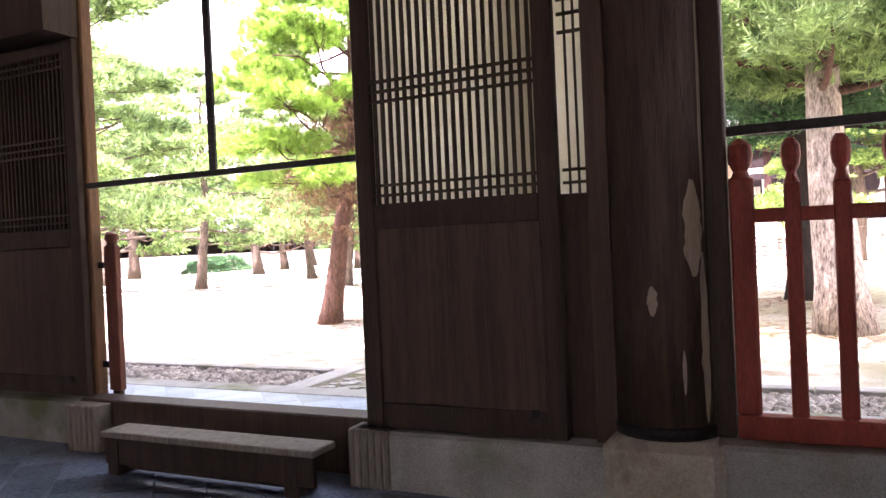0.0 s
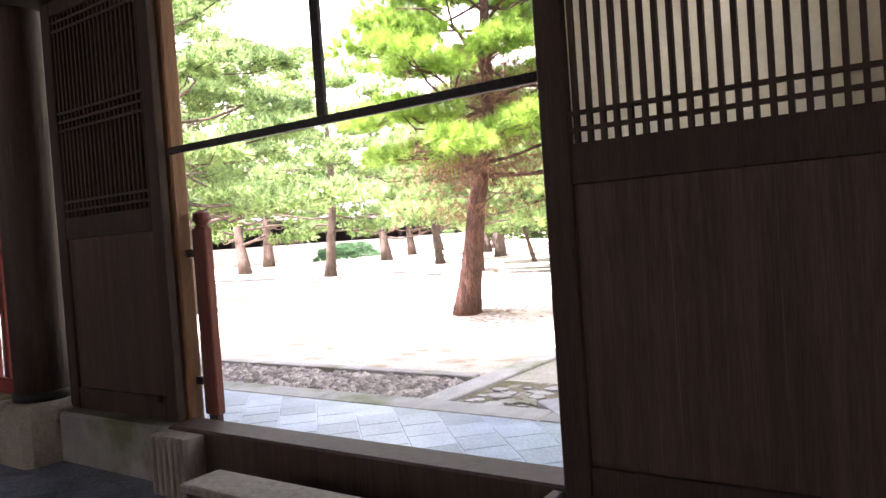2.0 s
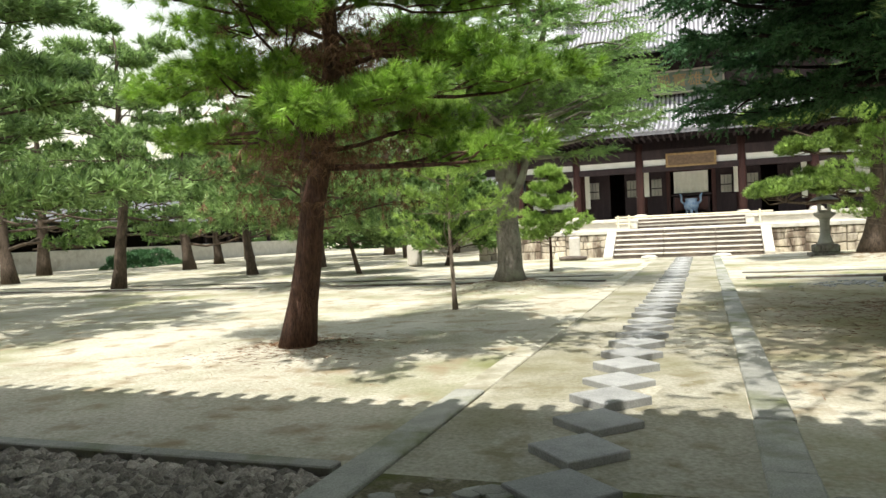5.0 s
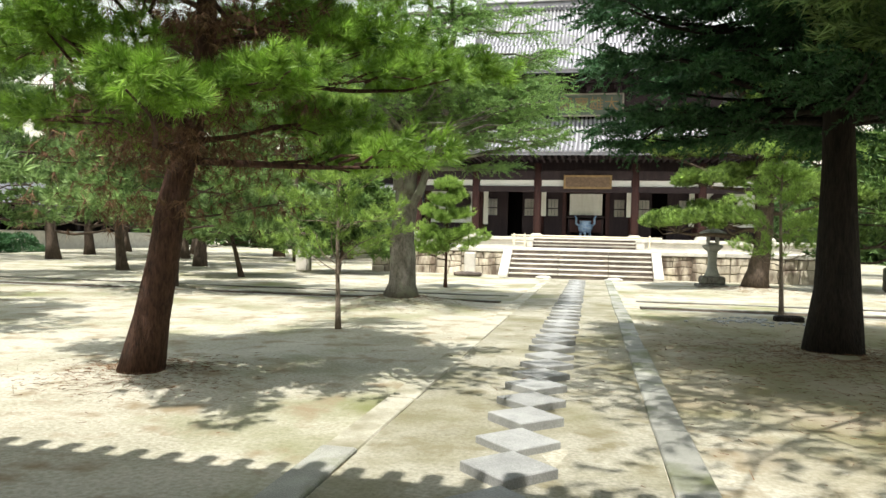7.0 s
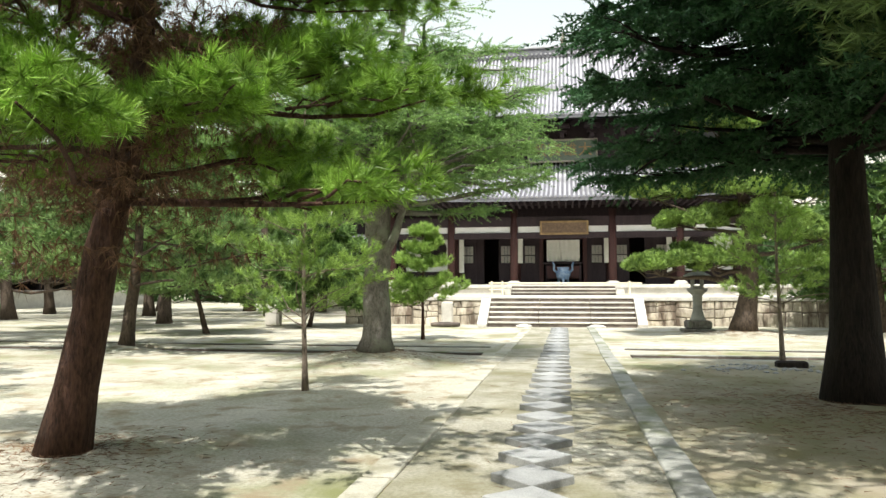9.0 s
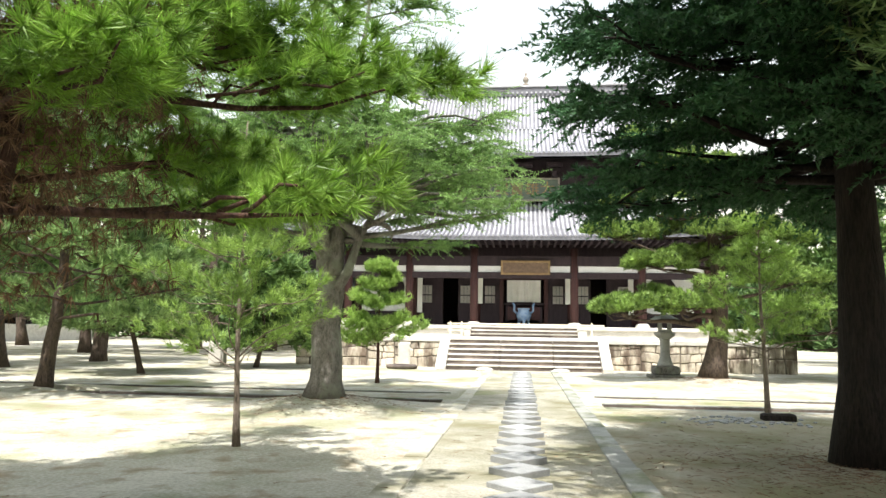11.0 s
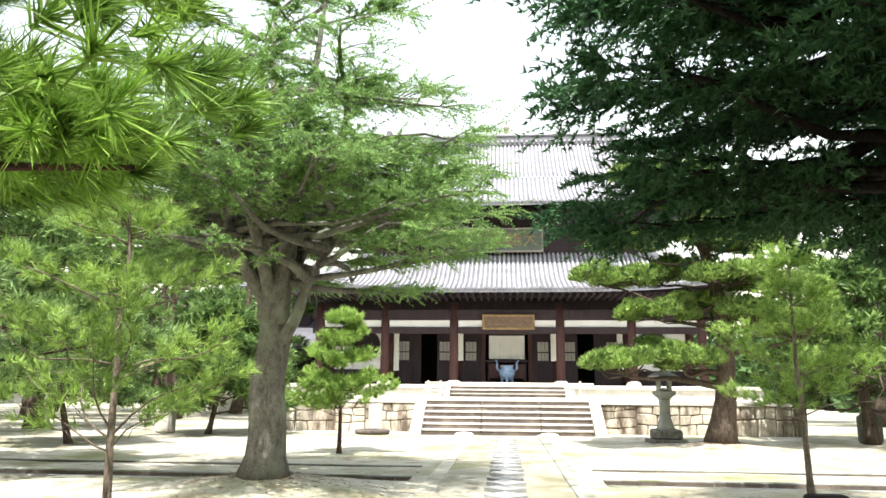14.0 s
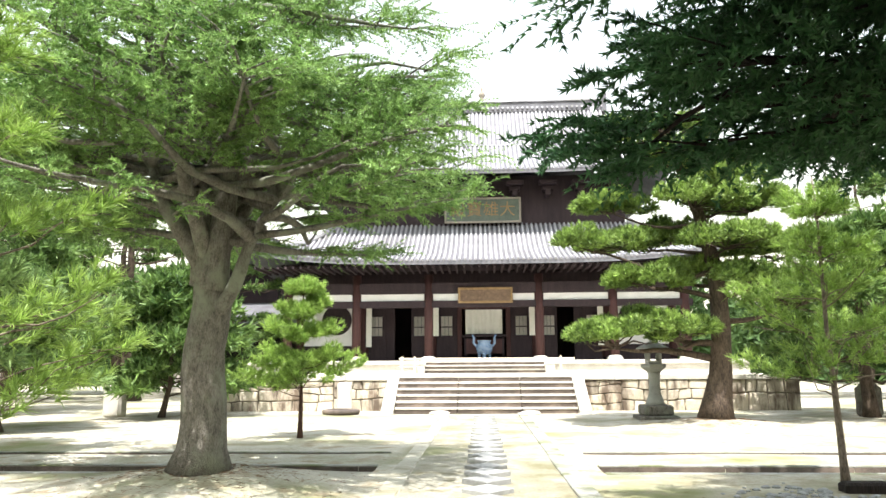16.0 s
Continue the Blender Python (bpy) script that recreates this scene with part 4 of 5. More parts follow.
def cloud_pine(x, y, height, pads, r, mat, bark, seed, label, needle=0.16, width=0.045, per=150):
    """An old trained pine: winding trunk and flat dense pads, each on its own limb; pads: offsets, height, radius, thickness."""
    rng = np.random.default_rng(seed)
    z0 = ground_height(x, y) - 0.05
    t = thing("pine_tree", label, "tree", (x, y, z0), "pines in the yard")
    n = 14
    wind = lambda u: (0.35 * math.sin(4.2 * u) - 1.0 * u * u, 0.25 * math.sin(5 * u + 1) - 0.21)
    trunk = [(x + wind(i / n)[0], y + wind(i / n)[1], z0 + height * i / n) for i in range(n + 1)]
    radii = [r * (1 - 0.86 * i / n) * (1 + 0.45 * math.exp(-i * 1.2)) for i in range(n + 1)]
    part("trunk", Mesh().tube(trunk, radii, 18, 0.14), bark, t, smooth=True)
    points, dirs = [], []
    for dx, dy, z, size, thick in pads:
        c = np.array([x + dx, y + dy, z])
        f = min(max((z - 0.35 - 0.16 * math.hypot(dx, dy)) / height, 0.12), 0.93) * n
        i = int(f)
        p = np.array(trunk[i]) + (np.array(trunk[i + 1]) - np.array(trunk[i])) * (f - i)
        lr = max(0.03, radii[i] * 0.36)
        wood = Mesh().tube(bend(p, c - np.array([0, 0, thick * 0.5]), 6, rng, 0.045), [lr * (1 - 0.72 * j / 6) for j in range(7)], 7, 0.1)
        lobes = max(5, int(9 * size))
        for j in range(lobes):
            a, d = rng.uniform(0, 6.3), size * math.sqrt(rng.uniform(0.02, 1)) * 0.85
            q = c + np.array([math.cos(a) * d, math.sin(a) * d * 0.9, thick * (0.25 - 0.45 * (d / size) ** 2) + rng.normal(0, 0.06)])
            wood.tube(bend(c - np.array([0, 0, thick * 0.5]), q - np.array([0, 0, 0.1]), 3, rng, 0.05), [lr * 0.3, lr * 0.22, lr * 0.15, 0.008], 5)
            ball = rng.normal(0, 1, (per, 3))
            ball *= (rng.uniform(0.3, 1, per) ** 0.4 / np.linalg.norm(ball, axis=1))[:, None]
            ball[:, 2] = np.where(ball[:, 2] < 0, ball[:, 2] * 0.35, ball[:, 2])
            points.append(q + ball * np.array([0.42, 0.42, 0.30]) * rng.uniform(0.75, 1.2))
            dirs.append(ball * 0.7 + np.array([0, 0, 0.6]) + rng.normal(0, 0.2, ball.shape))
        part("limb", wood, bark, t, smooth=True)
    points, dirs = np.concatenate(points), np.concatenate(dirs)
    dirs /= np.linalg.norm(dirs, axis=1)[:, None]
    needle_part("crown", blades(points, dirs, needle, width, 7, 0.5, rng), mat, t)
    return t


# stems of the forked cedar above its fork: radius, and a winding line
FORK_STEMS = (
    (0.24, ((-0.06, 0.05, -0.7), (-0.10, 0.08, 0.0), (-0.14, 0.12, 0.5), (-0.10, 0.16, 1.3), (-0.28, 0.3, 3.0), (-0.45, 0.5, 5.2))),
    (0.215, ((0.08, -0.08, -0.8), (0.15, -0.1, -0.1), (0.24, -0.1, 0.6), (0.28, -0.12, 1.4), (0.55, -0.2, 3.3), (0.75, -0.3, 4.9))),
    (0.155, ((-0.05, -0.04, -0.5), (-0.42, -0.1, 0.1), (-0.68, -0.15, 0.5), (-0.84, -0.2, 1.0), (-1.4, -0.3, 1.7), (-2.0, -0.4, 2.9))),
    (0.12, ((0.05, -0.08, -1.25), (0.40, -0.12, -0.75), (0.58, -0.12, -0.2), (0.80, -0.12, 0.25), (1.25, -0.15, 0.85), (1.75, -0.2, 2.0))),
    (0.15, ((0.02, 0.05, -0.4), (0.2, 0.5, 0.3), (0.35, 0.9, 0.9), (0.5, 1.3, 1.8), (0.6, 1.7, 3.2))),
    (0.13, ((0.0, -0.08, -0.4), (-0.12, -0.5, 0.4), (-0.2, -0.9, 1.0), (-0.3, -1.3, 1.8), (-0.4, -1.7, 3.0))),
)


def cedar(x, y, height, radius, crown_base, r, mat, seed, label, fork=False, limbs=34, sprays=13, sprigs=70, length=0.11, width=0.014, droop=0.25, lean=(0, 0), low=1.0, bark=None, fan=5):
    """A cedar: stout trunk, limbs that carry drooping sprays of short needles."""
    rng = np.random.default_rng(seed)
    z0 = ground_height(x, y) - 0.05
    t = thing("cedar_tree", label, "tree", (x, y, z0), "cedars beside the path")
    n = 10
    fork_z = crown_base if fork else height
    trunk = [(x + lean[0] * i / n + 0.03 * math.sin(i * 1.1), y + lean[1] * i / n, z0 + fork_z * i / n) for i in range(n + 1)]
    radii = [r * (1 - (0.30 if fork else 0.8) * i / n) * (1 + 0.42 * math.exp(-i * 1.3)) for i in range(n + 1)]
    if fork:
        trunk.append((trunk[-1][0] + 0.05, trunk[-1][1], trunk[-1][2] + 0.28))
        trunk.append((trunk[-1][0] + 0.1, trunk[-1][1] + 0.05, trunk[-1][2] + 1.1))
        radii += [r * 0.5, r * 0.16]
    part("trunk", Mesh().tube(trunk, radii, 22, 0.14), bark, t, smooth=True)
    axes = []
    if fork:
        top = np.array(trunk[n])
        for size, line in FORK_STEMS:
            line = [tuple(top + np.array(p)) for p in line]
            k = len(line) - 1
            fine = []
            for j in range(k):
                p0, p1, p2, p3 = (np.array(line[max(0, min(k, j + d))]) for d in (-1, 0, 1, 2))
                for u in (0.0, 0.33, 0.67):
                    fine.append(tuple(0.5 * (2 * p1 + (p2 - p0) * u + (2 * p0 - 5 * p1 + 4 * p2 - p3) * u * u + (3 * p1 - p0 - 3 * p2 + p3) * u ** 3)))
            fine.append(line[-1])
            part("stem", Mesh().tube(fine, [size * (1 - 0.88 * j / (len(fine) - 1)) for j in range(len(fine))], 12, 0.12), bark, t, smooth=True)
            axes.append(line[2:])
    else:
        axes.append(trunk)
    pts, dirs = [], []
    for k in range(limbs):
        axis = axes[k % len(axes)]
        u = ((k + 0.5) / limbs) ** (1.35 if fork else 1.15)
        if not fork:
            u = crown_base / height + (1 - crown_base / height) * u
        f = u * (len(axis) - 1)
        i = min(int(f), len(axis) - 2)
        p = np.array(axis[i]) + (np.array(axis[i + 1]) - np.array(axis[i])) * (f - i)
        rel = max(0.0, min(1.0, (p[2] - crown_base) / (height - crown_base)))
        a = k * 2.4 + rng.uniform(-0.5, 0.5)
        goal = radius * (1.0 - 0.6 * rel ** 1.6) * rng.uniform(0.72, 1.1)
        q = np.array([x + math.cos(a) * goal, y + math.sin(a) * goal, max(p[2] + goal * rng.uniform(-0.02, 0.26) - droop * goal * low * (1 - rel), crown_base + (0.25 if fork else -0.1) + rng.uniform(0, 0.4))])
        ln = np.linalg.norm(q - p)
        line = bend(p, q, 6, rng, 0.035)
        wood = Mesh().tube(line, [max(0.012, 0.022 * ln) * (1 - 0.85 * j / 6) for j in range(7)], 6, 0.1)
        for j in range(sprays):
            g = (0.36 + 0.66 * (j + rng.random()) / sprays) if fork else (0.22 + 0.8 * (j + rng.random()) / sprays)
            b = p + (q - p) * min(g, 1.0)
            side = rng.choice([-1, 1])
            w = np.array([-math.sin(a) * side, math.cos(a) * side, 0]) * rng.uniform(0.3, 1.0) + np.array([math.cos(a), math.sin(a), 0]) * rng.uniform(0.4, 1.0)
            w = w / np.linalg.norm(w)
            size = rng.uniform(0.5, 1.0) * (0.35 + 0.16 * ln)
            end = b + w * size + np.array([0, 0, -droop * size * rng.uniform(0.2, 1.3) + 0.1])
            wood.tube([tuple(b), tuple((b + end) / 2 + np.array([0, 0, 0.06 * size])), tuple(end)], [0.014, 0.009, 0.004], 4)
            m = sprigs
            base = b + (end - b) * rng.uniform(0.0, 1.0, (m, 1))
            d = (end - b) / (np.linalg.norm(end - b) + 1e-6) * 0.9 + rng.normal(0, 1, (m, 3)) * np.array([0.5, 0.5, 0.22]) + np.array([0, 0, -droop])
            d /= np.linalg.norm(d, axis=1)[:, None]
            reach = size * rng.uniform(0.35, 0.75, (m, 1))
            tt = np.linspace(0.08, 1.0, 9)[None, :, None]
            strand = base[:, None, :] + d[:, None, :] * reach[:, None, :] * tt
            strand[:, :, 2] -= (0.16 * reach * tt[0, :, 0][None, :] ** 2)
            pts.append(strand.reshape(-1, 3))
            dirs.append(np.repeat(d, 9, axis=0))
        part("limb", wood, bark, t, smooth=True)
    pts, dirs = np.concatenate(pts), np.concatenate(dirs)
    needle_part("crown", blades(pts, dirs, length, width, fan, 0.7, rng), mat, t)
    return t


pine(-7.72, 11.45, 7.8, 2.55, 2.42, lean=(0.42, 0.05), r=0.19, limbs=54, pads=6, tufts=28, needle=0.16, count=58, seed=3, width=0.0088, pad=0.46, flat=0.5, dead=1900, inner=0.42, shoot=0.4, brush=0.62, reach=lambda a: 0.75 if math.sin(a) > 0.5 else 1.0,
     label="large pine with a dark leaning trunk and wide low crown", limb_drop=-0.02, crook=0.006)
cedar(-7.4, 21.1, 8.8, 3.55, 3.25, 0.325, CEDAR_LEAF, 5, "grey-barked cedar forking into several stems above head height", fork=True, limbs=105, sprays=14, sprigs=9, droop=0.04, lean=(0.06, 0.0),
      width=0.0165, length=0.064, fan=5, bark=CEDAR_BARK)
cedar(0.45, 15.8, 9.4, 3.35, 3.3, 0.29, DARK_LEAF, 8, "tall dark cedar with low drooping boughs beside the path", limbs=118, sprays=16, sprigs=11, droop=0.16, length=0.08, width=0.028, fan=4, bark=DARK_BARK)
cloud_pine(2.5, 30.8, 8.3, (
    (-1.7, 0.0, 7.9, 1.25, 0.5), (-0.4, 0.5, 8.1, 1.0, 0.5), (-1.0, -0.8, 6.9, 1.2, 0.45), (0.5, 0.3, 7.0, 1.2, 0.5), (-2.4, 0.2, 5.9, 1.1, 0.45), (-0.5, -0.9, 5.8, 1.4, 0.5), (1.3, 0.2, 5.9, 1.3, 0.5),
    (-3.0, -0.2, 4.75, 1.35, 0.45), (-1.3, 0.6, 4.9, 1.3, 0.45), (0.2, -1.0, 4.7, 1.3, 0.5), (2.0, 0.3, 4.6, 1.4, 0.5), (-0.6, 1.2, 5.2, 1.2, 0.4),
    (-2.6, -0.3, 2.3, 1.45, 0.65), (-1.1, -0.6, 2.45, 1.1, 0.55), (-1.8, 0.7, 2.65, 1.1, 0.45), (0.9, -0.7, 3.7, 1.3, 0.45), (2.3, -0.2, 3.3, 1.3, 0.45), (-0.7, 0.2, 4.0, 1.2, 0.45), (0.4, -0.5, 6.4, 1.2, 0.45), (-1.7, -0.5, 3.75, 1.0, 0.4)), 0.33, OLD_LEAF, OLD_BARK, 11,
    "old pine with layered cloud-like pads by the lantern")
# upper crown, out of view, is widened southward to shade the yard's right side
pine(0.80, 11.45, 9.8, 5.2, 3.7, lean=(-0.2, 0.2), r=0.33, limbs=60, pads=6, tufts=36, low_reach=(4.8, 0.32), needle=0.2, count=18, seed=14, width=0.024, bark=PLATE_BARK, limb_bark=PINE_BARK, mat=YARD_LEAF, pad=0.9, inner=0.75,
     reach=lambda a: (0.8 if math.cos(a) < -0.6 else 1.0) + 0.42 * max(0.0, -math.sin(a)), label="tall pine with flaking bark seen past the railing", crook=0.006)
pine(-7.05, 15.8, 4.5, 1.25, 1.05, lean=(-0.03, 0), r=0.045, limbs=25, pads=4, tufts=8, needle=0.13, count=26, seed=21, width=0.0095, pad=0.22, flat=0.6, shoot=0.6, bark=YOUNG_BARK, mat=YOUNG_LEAF, young=True, label="slender young pine with a thin bare stem", crook=0.004)
pine(-7.6, 27.4, 3.85, 1.2, 1.0, r=0.055, limbs=24, pads=5, tufts=20, needle=0.14, count=18, seed=22, width=0.02, pad=0.24, flat=0.7, shoot=0.6, mat=YOUNG_LEAF, young=True, label="small bright young pine before the platform", crook=0.004)
pine(0.95, 20.8, 4.3, 1.2, 1.2, lean=(-0.04, 0), r=0.052, limbs=25, pads=4, tufts=8, needle=0.135, count=24, seed=23, width=0.013, pad=0.26, flat=0.6, shoot=0.6, bark=YOUNG_BARK, mat=YOUNG_LEAF, young=True, label="young pine standing in a ring of stones", crook=0.005)
YARD_PINES = ((-14.3, 22.4, 7.0, 3.2, 1.7, 0.17), (-15.5, 28.9, 4.2, 2.1, 1.2, 0.10), (-22.4, 23.6, 9.5, 3.9, 2.0, 0.22), (-21.6, 30.6, 7.0, 3.2, 1.9, 0.2),
              (-15.5, 11.8, 10.0, 4.2, 2.0, 0.22), (-21.2, 35.8, 8.5, 3.6, 2.2, 0.28), (-13.6, 33.8, 4.5, 2.2, 1.3, 0.1), (-31, 38, 11, 4.8, 2.2, 0.3),
              (-33, 28, 11.5, 4.8, 2.2, 0.3), (-28, 18, 11, 4.8, 2.2, 0.3), (-40, 36, 12, 5.0, 2.4, 0.35), (-27, 44, 9, 4.4, 2.3, 0.3), (7.7, 33.3, 6.0, 3.0, 1.8, 0.2),
              (12.5, 30, 8, 3.8, 2.2, 0.26), (14, 24, 9, 4, 2.4, 0.28), (8.5, 25, 7.5, 3.2, 2.4, 0.24), (-35, 46, 9, 4.6, 2.4, 0.3), (-20, 15, 10, 3.9, 2.1, 0.24),
              (-20, 45, 12, 4.8, 2.4, 0.32), (-25, 53, 13, 5.2, 2.6, 0.34), (-31, 52, 13, 5.2, 2.6, 0.34), (-38, 54, 13, 5.2, 2.6, 0.34), (-19.5, 52, 12, 4.2, 2.2, 0.3), (14, 46, 11, 4.6, 2.6, 0.3), (20, 40, 11, 4.6, 2.6, 0.3))
for k, (x, y, h, rad, cb, r) in enumerate(YARD_PINES):
    near = x > -24 and y < 32
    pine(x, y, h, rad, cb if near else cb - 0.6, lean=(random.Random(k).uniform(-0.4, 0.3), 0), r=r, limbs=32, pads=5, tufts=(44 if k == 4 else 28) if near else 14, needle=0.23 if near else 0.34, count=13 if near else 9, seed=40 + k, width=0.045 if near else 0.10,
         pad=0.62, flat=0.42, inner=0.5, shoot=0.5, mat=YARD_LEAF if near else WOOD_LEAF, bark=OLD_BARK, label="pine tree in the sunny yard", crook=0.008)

rng = np.random.default_rng(77)
for x, y, r, n in ((-7.75, 11.5, 0.9, 1500), (-7.4, 21.2, 1.3, 1600), (0.41, 15.2, 2.8, 5000), (0.74, 11.45, 1.2, 1200), (2.5, 30.8, 1.2, 1500)):
    a, d = rng.uniform(0, 6.3, n), np.abs(rng.normal(0, 0.75, n)) * r + 0.2
    p = np.stack([x + np.cos(a) * d, y + np.sin(a) * d, np.zeros(n)], axis=1)
    p[:, 2] = [ground_height(u, v) + 0.012 for u, v, w in p]
    q = rng.normal(0, 1, (n, 3)) * np.array([1, 1, 0.08])
    holder = thing("needle_litter", "brown fallen needles round a tree's foot", "litter", (x, y, 0), kind="stuff")
    needle_part("litter", blades(p, q, 0.11, 0.007, 1, 0.05, rng), LITTER, holder)

# ---- path: kerbs, stepping slabs, drip gutter ----
kerb = thing("path_kerb", "two lines of long grey kerb stones along the path", "kerb", (AXIS, 15, 0), kind="structure")
kerb_data = [Mesh().box(-0.14, 0.14, 0, ln, -0.1, 0.035, 0.012).data("kerb_stone", GRANITE) for ln in (1.42, 1.78, 1.15, 2.05)]
sandy_data = [Mesh().box(-0.14, 0.14, 0, ln, -0.1, 0.02, 0.012).data("kerb_stone", SANDY_KERB) for ln in (1.42, 1.78, 1.15, 2.05)]
for x, seed in ((-4.77, 1), (-2.31, 2)):
    rr = random.Random(seed)
    y = 6.32
    while y < 34.4:
        i = rr.randrange(4)
        piece("kerb_stone", (sandy_data if seed == 1 and y > 8.5 else kerb_data)[i], kerb, (x + rr.uniform(-0.012, 0.012), y, rr.uniform(-0.012, 0.008)), rr.uniform(-0.4, 0.4))
        y += (1.42, 1.78, 1.15, 2.05)[i] + 0.012
path = thing("stepping_path", "row of square slabs laid corner to corner", "path", (AXIS, 15, 0), kind="structure")
h = 0.328
v = [(0, -h, 0), (h, 0, 0), (0, h, 0), (-h, 0, 0)]
slab_data = []
for s in range(3):
    rr = random.Random(s)
    j = [(x * rr.uniform(0.97, 1.02), y * rr.uniform(0.97, 1.02)) for x, y, z in v]
    m = Mesh().add([(x, y, -0.1) for x, y in j] + [(x, y, 0.05) for x, y in j] + [(x * 0.97, y * 0.97, 0.058) for x, y in j],
                   [(0, 1, 5, 4), (1, 2, 6, 5), (2, 3, 7, 6), (3, 0, 4, 7), (4, 5, 9, 8), (5, 6, 10, 9), (6, 7, 11, 10), (7, 4, 8, 11), (8, 9, 10, 11)])
    slab_data.append(m.data("slab", SLAB))
for k in range(40):
    rr = random.Random(100 + k)
    piece("slab", slab_data[k % 3], path, (-3.51 + rr.uniform(-0.015, 0.015), 6.48 + 0.70 * k, rr.uniform(-0.01, 0.02) + 0.012 * min(1.0, max(0.0, (k - 2) / 4.0)) - 0.03 * min(1.0, max(0.0, (k - 24) / 6.0))), rr.uniform(-2, 2))

cross = thing("gutter_kerb", "thin pale kerb stones along the drip gutter", "kerb", (AXIS, 7.3, 0), kind="structure")
for x0, x1 in ((-16, -4.92), (-2.16, 9)):
    k = 0
    x = x0
    while x < x1 - 0.1:
        e = min(x + 2.4, x1)
        part("kerb_stone", Mesh().box(x, e - 0.01, 7.22, 7.36, -0.1, 0.05, 0.01), GRANITE, cross)
        x = e
edge = thing("terrace_edge", "long pale edge stones of the slate terrace", "kerb", (AXIS, 6.1, 0), kind="structure")
x = -15.9
rr = random.Random(4)
while x < 9:
    e = x + rr.uniform(1.5, 2.3)
    part("edge_stone", Mesh().box(x, e - 0.008, 5.96, 6.28, -0.1, 0.055, 0.012), GRANITE, edge)
    x = e
ditch = thing("ditch_kerb", "stone-lined ditch crossing the yard", "ditch", (AXIS, 22.5, 0), kind="structure")
for x0, x1 in ((-34, -5.2), (-1.8, 22)):
    for y0, y1, z in ((22.06, 22.22, 0.012), (22.74, 22.9, 0.035), (24.47, 24.56, 0.04)):
        x = x0
        while x < x1 - 0.1:
            e = min(x + 1.9, x1)
            part("kerb_stone", Mesh().box(x, e - 0.012, y0, y1, -0.25, z - 0.025), RISER, ditch)
            part("kerb_top", Mesh().box(x, e - 0.012, y0 + 0.01, y1, z - 0.025, z, 0.006), GRANITE, ditch)
            x = e
single("path_start", Mesh().box(-4.62, -2.45, 6.28, 7.3, -0.2, 0.008), DARK_SOIL, "damp dark soil with moss at the path's start", "soil", "structure")
single("path_bed", Mesh().box(-4.62, -2.45, 7.3, 34.6, -0.2, 0.008), PATH_EARTH, "trodden earth path between the kerb stones", "path", "structure")

# ---- distance: gallery, hedge, woods ----
gallery = thing("side_gallery", "long dark timber gallery on a stone base", "gallery", (-50, 40, 0))
part("stone_base", Mesh().box(-53, -46, 10, 75, -0.2, 1.45, 0.05), PALE_STONE, gallery)
part("back_wall", Mesh().box(-53, -52.7, 10, 75, 1.45, 3.6), HALL_WOOD, gallery)
for k in range(19):
    part("post", Mesh().box(-46.7, -46.4, 10.2 + 3.5 * k, 10.5 + 3.5 * k, 1.45, 3.6), HALL_WOOD, gallery)
part("roof", Mesh().add([(-45, 9, 3.5), (-45, 76, 3.5), (-49.7, 76, 5.6), (-49.7, 9, 5.6), (-54.4, 76, 3.5), (-54.4, 9, 3.5)], [(0, 1, 2, 3), (3, 2, 4, 5), (1, 0, 5, 4), (0, 3, 5), (1, 4, 2)]), ROOF_BED, gallery)
pav = thing("corner_pavilion", "dark timber pavilion with a pale tiled roof beside the hall", "pavilion", (-19, 61, 0))
part("stone_base", Mesh().box(-23, -15.6, 56, 66, -0.2, 1.5, 0.05), PALE_STONE, pav)
for x in (-22.5, -20.3, -18.1, -16):
    part("post", Mesh().box(x - 0.15, x + 0.15, 56.6, 56.9, 1.5, 4.4), HALL_WOOD, pav)
part("wall", Mesh().box(-22.6, -16, 60, 60.2, 1.5, 4.4), HALL_WOOD, pav)
part("roof", Mesh().add([(-23.6, 55.4, 4.2), (-14.9, 55.4, 4.2), (-14.9, 66.5, 4.2), (-23.6, 66.5, 4.2), (-21.5, 61, 6.6), (-17, 61, 6.6)], [(0, 1, 5, 4), (1, 2, 5), (2, 3, 4, 5), (3, 0, 4), (3, 2, 1, 0)]), ROOF_BED, pav, "grey tiled roof")
part("upper_storey", Mesh().box(-21, -17.2, 59, 63, 5.2, 8.6), HALL_WOOD, pav)
part("upper_roof", Mesh().add([(-22.6, 57.4, 8.4), (-15.6, 57.4, 8.4), (-15.6, 64.6, 8.4), (-22.6, 64.6, 8.4), (-20, 61, 10.6), (-18.2, 61, 10.6)], [(0, 1, 5, 4), (1, 2, 5), (2, 3, 4, 5), (3, 0, 4), (3, 2, 1, 0)]), ROOF_BED, pav)


